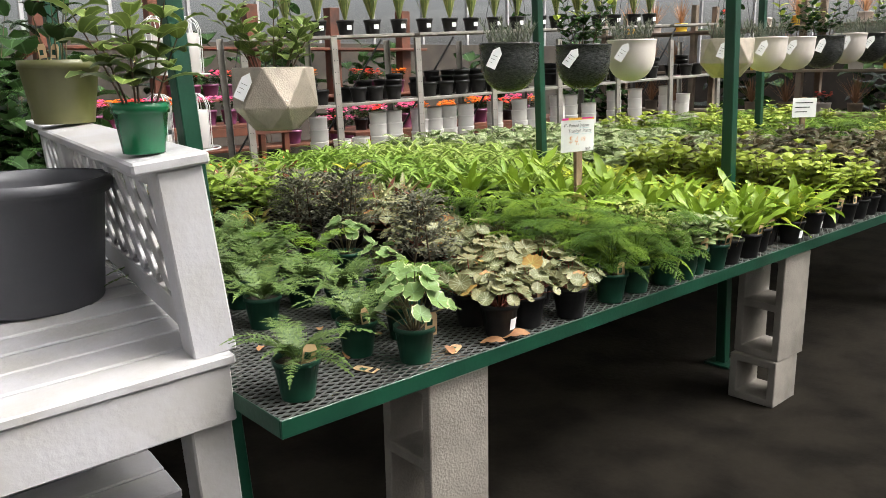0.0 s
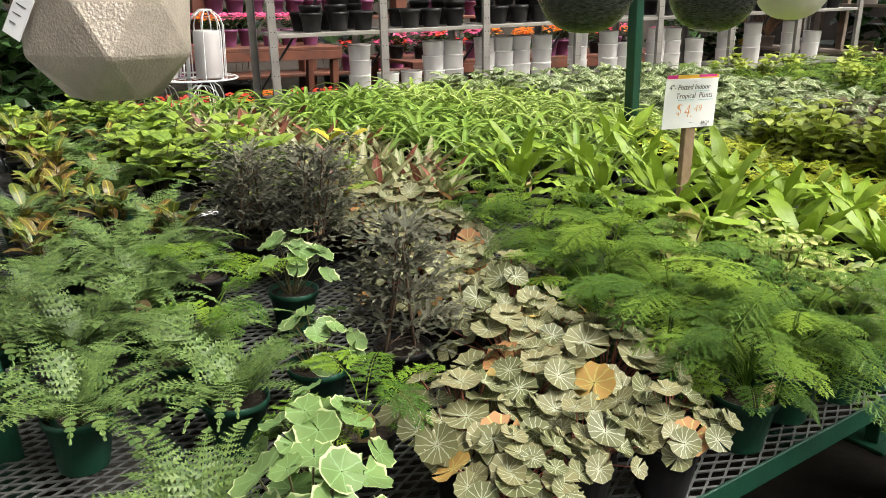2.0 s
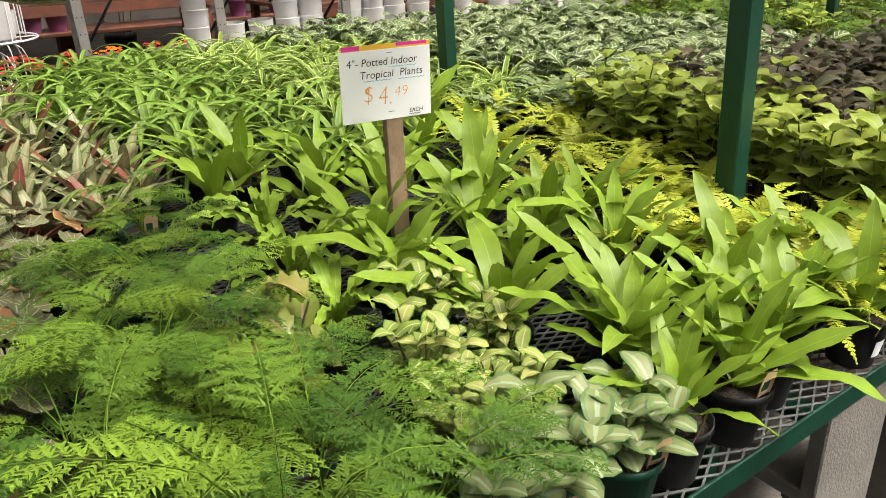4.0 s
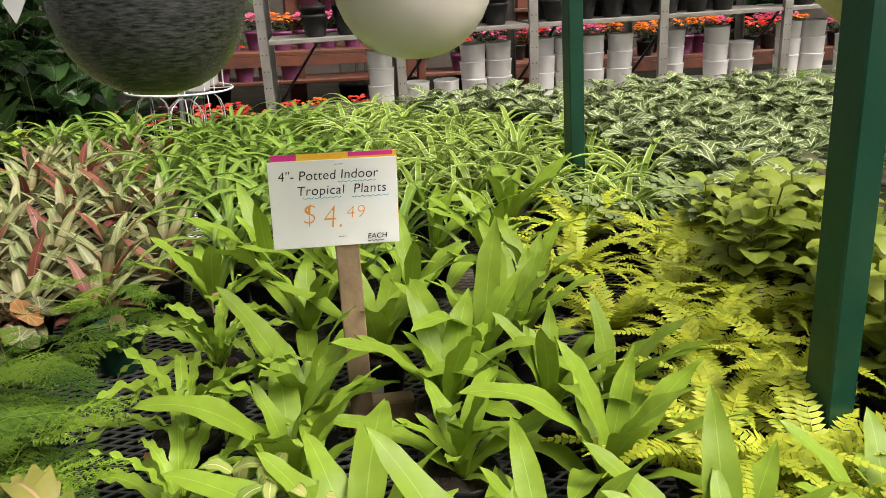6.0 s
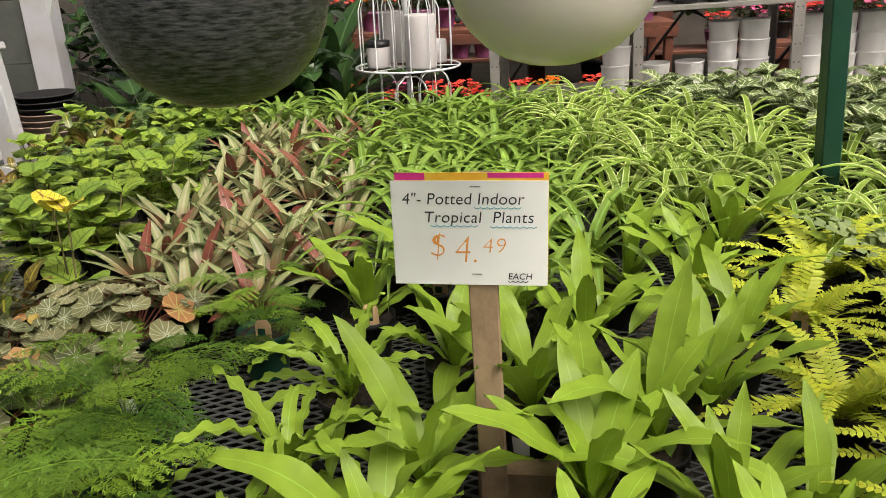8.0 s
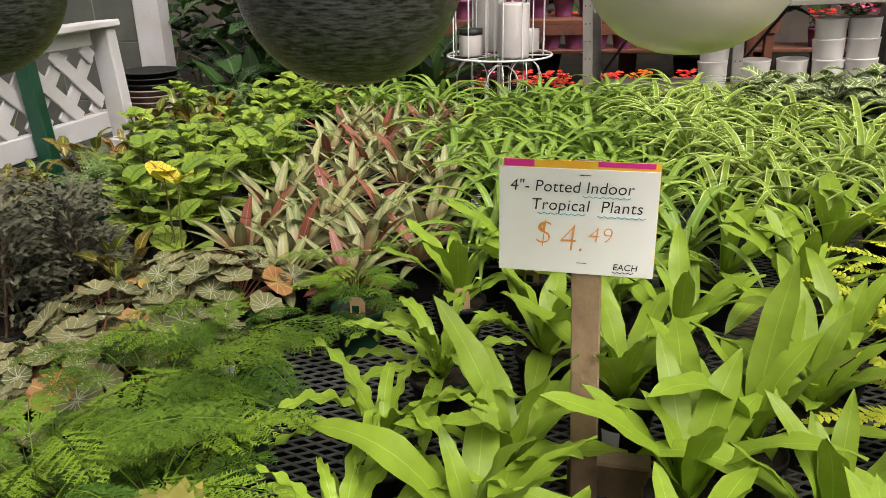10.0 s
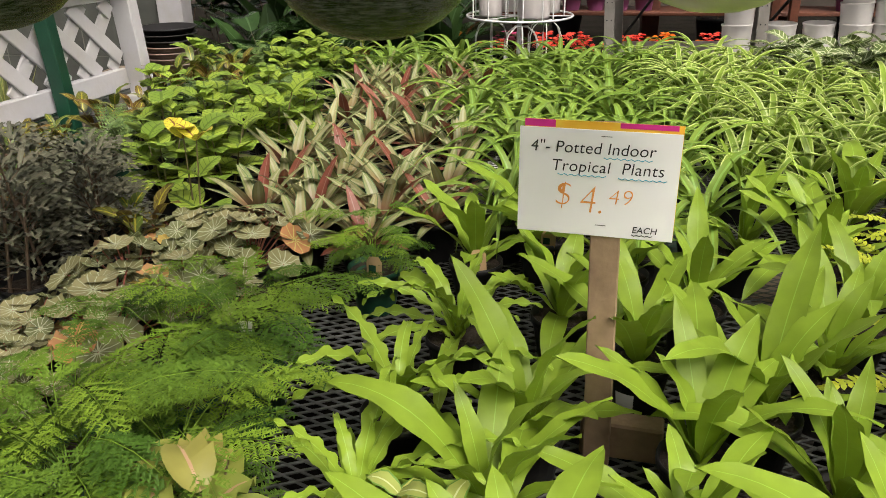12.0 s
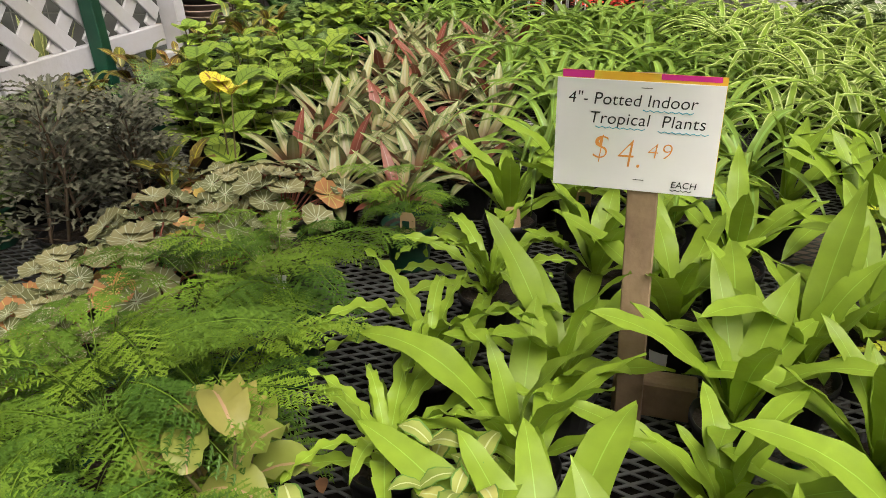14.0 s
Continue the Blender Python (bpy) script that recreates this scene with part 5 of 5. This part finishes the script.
def bloom(colour, x, y, z, pot_mesh, scale=1.0):
    ob = empty("flowering_plant", pose(x, y, z, 0, 0, R.uniform(0, 360)) @ Matrix.Diagonal((scale, scale, scale, 1)), {"red": "coral red flowering plant in a pot", "orange": "orange flowering plant in a pot", "pink": "magenta flowering plant in a wrapped pot"}[colour], "flowering plant", "flowers beyond the shelving")
    top = 0.1 if pot_mesh is FPOT else 0.13
    child("pot", pot_mesh, ob)
    child("soil", SOIL, ob, Matrix.Translation((0, 0, top - 0.013)) @ Matrix.Diagonal((1.25, 1.25, 1, 1)))
    child("foliage", R.choice(BLOOM[colour]), ob, Matrix.Translation((0, 0, top - 0.014)))


table(pose(1.1, 4.75, 0), 2.3, 0.75, 0.36, M["redwood"], "low red brown wooden plant table")
for k in range(16):
    bloom(R.choice(("red", "red", "pink", "red", "orange")), 1.2 + (k % 8) * 0.27 + R.uniform(-0.08, 0.08), 4.87 + (k // 8) * 0.3, 0.361, FPOT)
table(pose(1.0, 5.9, 0), 2.6, 0.6, 0.85, M["redwood"], "red brown wooden flower stand")
for k in range(13):
    bloom(R.choice(("pink", "orange", "pink", "red")), 1.12 + k * 0.19, 6.1 + R.uniform(-0.05, 0.1), 0.851, PPOT, 1.1)
table(pose(3.9, 5.2, 0), 3.6, 0.8, 0.75, M["redwood"], "long red brown wooden table behind the shelves")
for k in range(20):
    bloom(R.choice(("pink", "orange", "pink", "red")), 4.0 + k * 0.175, 5.4 + R.uniform(-0.1, 0.3), 0.751, R.choice((PPOT, FPOT)), 1.15)
cab = empty("timber_rack", pose(0, 0, 0), "tall red brown timber plant rack", "rack")
for x in (1.5, 2.6, 3.7, 4.8, 5.9):
    child("upright", boxmesh("upright", (x, 6.9, 0), (x + 0.14, 7.04, 2.1), M["redwood"], 0.004), cab)
for z in (0.5, 1.05, 1.6):
    child("shelf", boxmesh("shelf", (1.4, 6.75, z), (6.2, 7.2, z + 0.03), M["redwood"], 0.004), cab)
for k in range(22):
    bloom(R.choice(("pink", "orange", "red")), 1.6 + k * 0.2, 6.86 + R.uniform(0, 0.03), R.choice((1.081, 0.531)), PPOT, 1.2)

BIG = [f_rosette(s + 31, 22, 0.5, 0.062, (0.6, 1.4), (-0.7, 0.7), oval, 0.2, 9).mesh("foliage", L["broad"]) for s in range(2)]
TALL = [f_stemmed(s + 90, 5, 0.75, 0.24, 0.075, 8, False, oval, -0.9, 0.2, 0.004, 8, 0.2, 0.5).mesh("foliage", [L["broad"], M["bark"], L["broad"]]) for s in range(2)]
SWORD = f_rosette(77, 14, 0.5, 0.022, (1.2, 1.5), (1.2, 1.5), belt, 0.35, 8).mesh("foliage", L["sans"])
for x, y, sz, mesh in ((0.6, 3.6, 1.0, TALL[1]), (0.45, 3.5, 0.95, BIG[1]), (0.9, 3.4, 1.0, BIG[0]), (0.4, 3.85, 1.2, BIG[0]), (0.75, 3.75, 1.25, BIG[1]), (0.35, 4.3, 1.4, BIG[1]), (0.6, 4.25, 1.5, TALL[0]), (1.0, 4.2, 1.3, TALL[1]), (0.4, 4.75, 1.5, TALL[1]), (0.15, 5.0, 1.5, TALL[0]), (0.55, 5.35, 1.8, TALL[1]), (1.0, 5.4, 1.8, BIG[0]), (0.85, 4.55, 1.4, BIG[1]), (1.15, 4.7, 1.2, BIG[0]), (0.7, 4.9, 1.7, TALL[0]), (1.15, 3.6, 0.8, SWORD), (1.3, 3.75, 0.7, SWORD),
                       (-0.55, 5.6, 1.2, TALL[0]), (-0.9, 2.6, 1.0, SWORD), (-0.7, 2.2, 0.9, BIG[0]), (-1.3, 3.2, 1.1, TALL[1]), (-0.55, 3.0, 0.9, SWORD), (7.8, 5.6, 1.2, TALL[0]), (8.5, 5.4, 1.2, TALL[1]), (0.5, 8.0, 2.0, TALL[0]), (2.0, 8.3, 2.1, TALL[1]), (3.4, 8.0, 2.0, TALL[0]), (4.8, 8.3, 2.2, TALL[1]), (6.2, 8.0, 2.0, TALL[0]), (7.6, 7.0, 2.1, TALL[1]), (9.2, 6.2, 2.2, TALL[0]), (10.4, 4.6, 2.2, TALL[1]), (10.5, 2.6, 2.0, TALL[0]), (-1.5, 6.8, 2.0, TALL[1]), (-2.6, 4.3, 1.8, TALL[0])):
    floor_pot("potted_plant", pose(x, y, 0, 0, 0, R.uniform(0, 360)), 0.16, 0.12, 0.34, M["pot_black"], mesh, "large glossy dark green foliage plant in a floor pot" if mesh is not SWORD else "snake plant with tall blotched leaves in a floor pot", sz)

rack = empty("timber_rack", pose(8.6, 1.5, 0), "tall weathered timber rack of dried bundles and pots", "rack")
for y in (0.0, 1.4, 2.8, 4.2):
    for x in (0.0, 0.5):
        child("upright", boxmesh("upright", (x, y, 0), (x + 0.07, y + 0.07, 2.1), M["table_wood"], 0.004), rack)
for z in (0.75, 1.25, 1.75):
    child("shelf", boxmesh("shelf", (-0.04, -0.05, z), (0.62, 4.32, z + 0.03), M["table_wood"], 0.004), rack)
STRAW = [f_rosette(s + 61, 46, 0.36, 0.005, (0.8, 1.5), (0.5, 1.4), blade, 0.3, 5).mesh("foliage", L["straw"]) for s in range(3)]
CRATE = pot_shape(0.085, 0.075, 0.12, 0.02, 18)
CRATES = [CRATE.mesh("pot", M[c]) for c in ("glaze_white", "saucer", "table_wood", "orange_card")]
for k in range(33):
    y, z = 1.62 + (k % 11) * 0.38 + R.uniform(-0.05, 0.05), (0.781, 1.281, 1.781)[k // 11]
    if min(abs(y - 1.5 - q) for q in (0.03, 1.43, 2.83, 4.23)) < 0.14:
        continue
    ob = empty("dried_bundle", pose(8.78 + R.uniform(-0.06, 0.1), y, z, 0, 0, R.uniform(0, 360)), "dried straw coloured stems in a small pot on the rack", "dried flowers", "dried bundles on the rack")
    child("pot", R.choice(CRATES), ob)
    if R.random() < 0.75:
        child("foliage", R.choice(STRAW) if R.random() < 0.75 else R.choice(BLOOM["red"]), ob, pose(0, 0, 0.108))

# saucers on a low stand, slate display wall
table(pose(-0.75, 3.75, 0), 0.75, 0.6, 0.5, M["table_wood"], "low grey timber stand")
for k in range(9):
    s = Shape()
    s.lathe([(0.002, 0), (0.12, 0), (0.15, 0.04), (0.155, 0.04), (0.155, 0.046), (0.145, 0.046), (0.12, 0.008), (0.002, 0.008)], 28)
    tagged(new("plant_saucer", s.mesh("plant_saucer", M["saucer"] if k < 6 else M["pot_black"])), "round plant saucer in a stack on the timber stand", "saucer", "stacked saucers").matrix_basis = pose(-0.2 + R.uniform(-0.006, 0.006), 3.95, 0.5005 + 0.03 * k)

# ---------------------------------------------------------------- the building around
def wall(name, start, along, length, dado, label):
    """A boarded dado with white mullions and glass above it; it runs from start along x or y."""
    x0, y0 = start
    turn = pose(x0, y0, 0, 0, 0, 0 if along == "x" else 90)
    ob = tagged(new(name, boxmesh(name, (0, -0.1, 0), (length, 0.1, dado), M["wall"], 0.003)), label, "wall", kind="structure")
    ob.matrix_basis = turn
    n = int(length / 1.25)
    step = length / n
    bar = boxmesh("mullion", (-0.03, -0.04, dado + 0.001), (0.03, 0.04, 3.098), M["white_paint"], 0.004)
    sheet = boxmesh("pane", (0.032, -0.003, dado + 0.03), (step - 0.032, 0.003, 3.07), M["glass"], 0.001)
    for k in range(n + 1):
        child("mullion", bar, ob, Matrix.Translation((min(max(k * step, 0.03), length - 0.03), 0, 0)))
        if k < n:
            child("pane", sheet, ob, Matrix.Translation((k * step, 0, 0))).visible_shadow = False
    return ob


# walls added to close the place; dado heights tune the daylight let in
wall("wall_north", (-9, 11.9), "x", 26, 1.9, "added weathered boarded wall with greenhouse glazing to let daylight in")
# unseen, behind the camera: low dado lets front daylight onto sign and bowls
wall("wall_south", (-9, -6.9), "x", 26, 0.8, "added weathered boarded wall with greenhouse glazing to let daylight in")
wall("wall_east", (16.9, -6.79), "y", 18.58, 1.4, "added weathered boarded wall with greenhouse glazing to let daylight in")
wall("wall_west", (-8.9, -6.79), "y", 18.58, 1.4, "added weathered boarded wall with greenhouse glazing to let daylight in")
yard = Shape()
yard.poly([(-300, -300, -0.11), (300, -300, -0.11), (300, 300, -0.11), (-300, 300, -0.11)])
tagged(new("ground", yard.mesh("ground", M["yard"], False)), "gravel yard around the greenhouse", "ground", kind="structure")
slate = tagged(new("slate_wall", boxmesh("slate_wall", (-2.95, 5.2, 0), (-0.85, 5.3, 2.4), M["grout"], 0.003)), "display wall of grey slate tiles", "wall", kind="structure")
TILE = boxmesh("tile", (0.004, -0.006, 0.004), (0.296, 0.0, 0.396), M["slate"], 0.002)
for i in range(7):
    for j in range(6):
        child("tile", TILE, slate, pose(-2.95 + i * 0.3, 5.2, j * 0.4))
tagged(new("wall_post", boxmesh("wall_post", (-0.848, 5.16, 0), (-0.67, 5.32, 2.6), M["white_paint"], 0.004)), "white painted timber corner post", "post")
roof = empty("roof", pose(0, 0, 0), "glazed greenhouse roof on steel rafters", "roof", kind="structure")
pane = Shape()
pane.box((0, 0, 0), (1.24, 19.0, 0.006))
PANE = pane.mesh("pane", M["glass"], False)
for k in range(21):
    x = -9 + k * 1.25
    child("rafter", boxmesh("rafter", (x - 0.03, -7, 3.2), (x + 0.03, 12, 3.32), M["white_paint"], 0.004), roof)
    if k < 20:
        ob = child("pane", PANE, roof, pose(x + 0.005, -7, 3.322))
        ob.visible_shadow = False
for y in (-7, -2, 3.4, 7.5, 12):
    child("purlin", boxmesh("purlin", (-9, y - 0.04, 3.1), (16, y + 0.04, 3.198), M["white_paint"], 0.004), roof)

# fallen leaves and loose tags on the bench mesh
for x, y, s_ in ((0.2, 0.42, 0.03), (0.3, 0.2, 0.028), (0.44, 0.3, 0.02), (0.5, 0.05, 0.03), (0.6, 0.06, 0.04), (0.66, 0.05, 0.05), (0.26, 0.3, 0.03), (1.55, 0.85, 0.02), (1.5, 0.6, 0.02), (0.75, 0.36, 0.03), (0.9, 0.35, 0.035), (1.05, 0.3, 0.03), (0.38, 0.45, 0.025)):
    sh = Shape()
    strap(sh, (0, 0, 0.001), R.uniform(0, 6), s_ * 1.6, s_ * 0.4, 0.35, -0.3, oval, 0.25, 0.002, 3, 6, 0.3)
    tagged(new("fallen_leaf", sh.mesh("fallen_leaf", M["dry_leaf"])), "curled dry brown leaf fallen on the bench mesh", "fallen leaf", "fallen leaves").matrix_basis = pose(x, y, TOP + 0.002)
for x, y, a in ((0.30, 0.09, 20), (0.5, 0.06, -60)):
    tagged(new("loose_tag", TAG), "tan plant tag lying on the bench mesh", "tag").matrix_basis = pose(x, y, TOP + 0.0035, -90, 0, a)
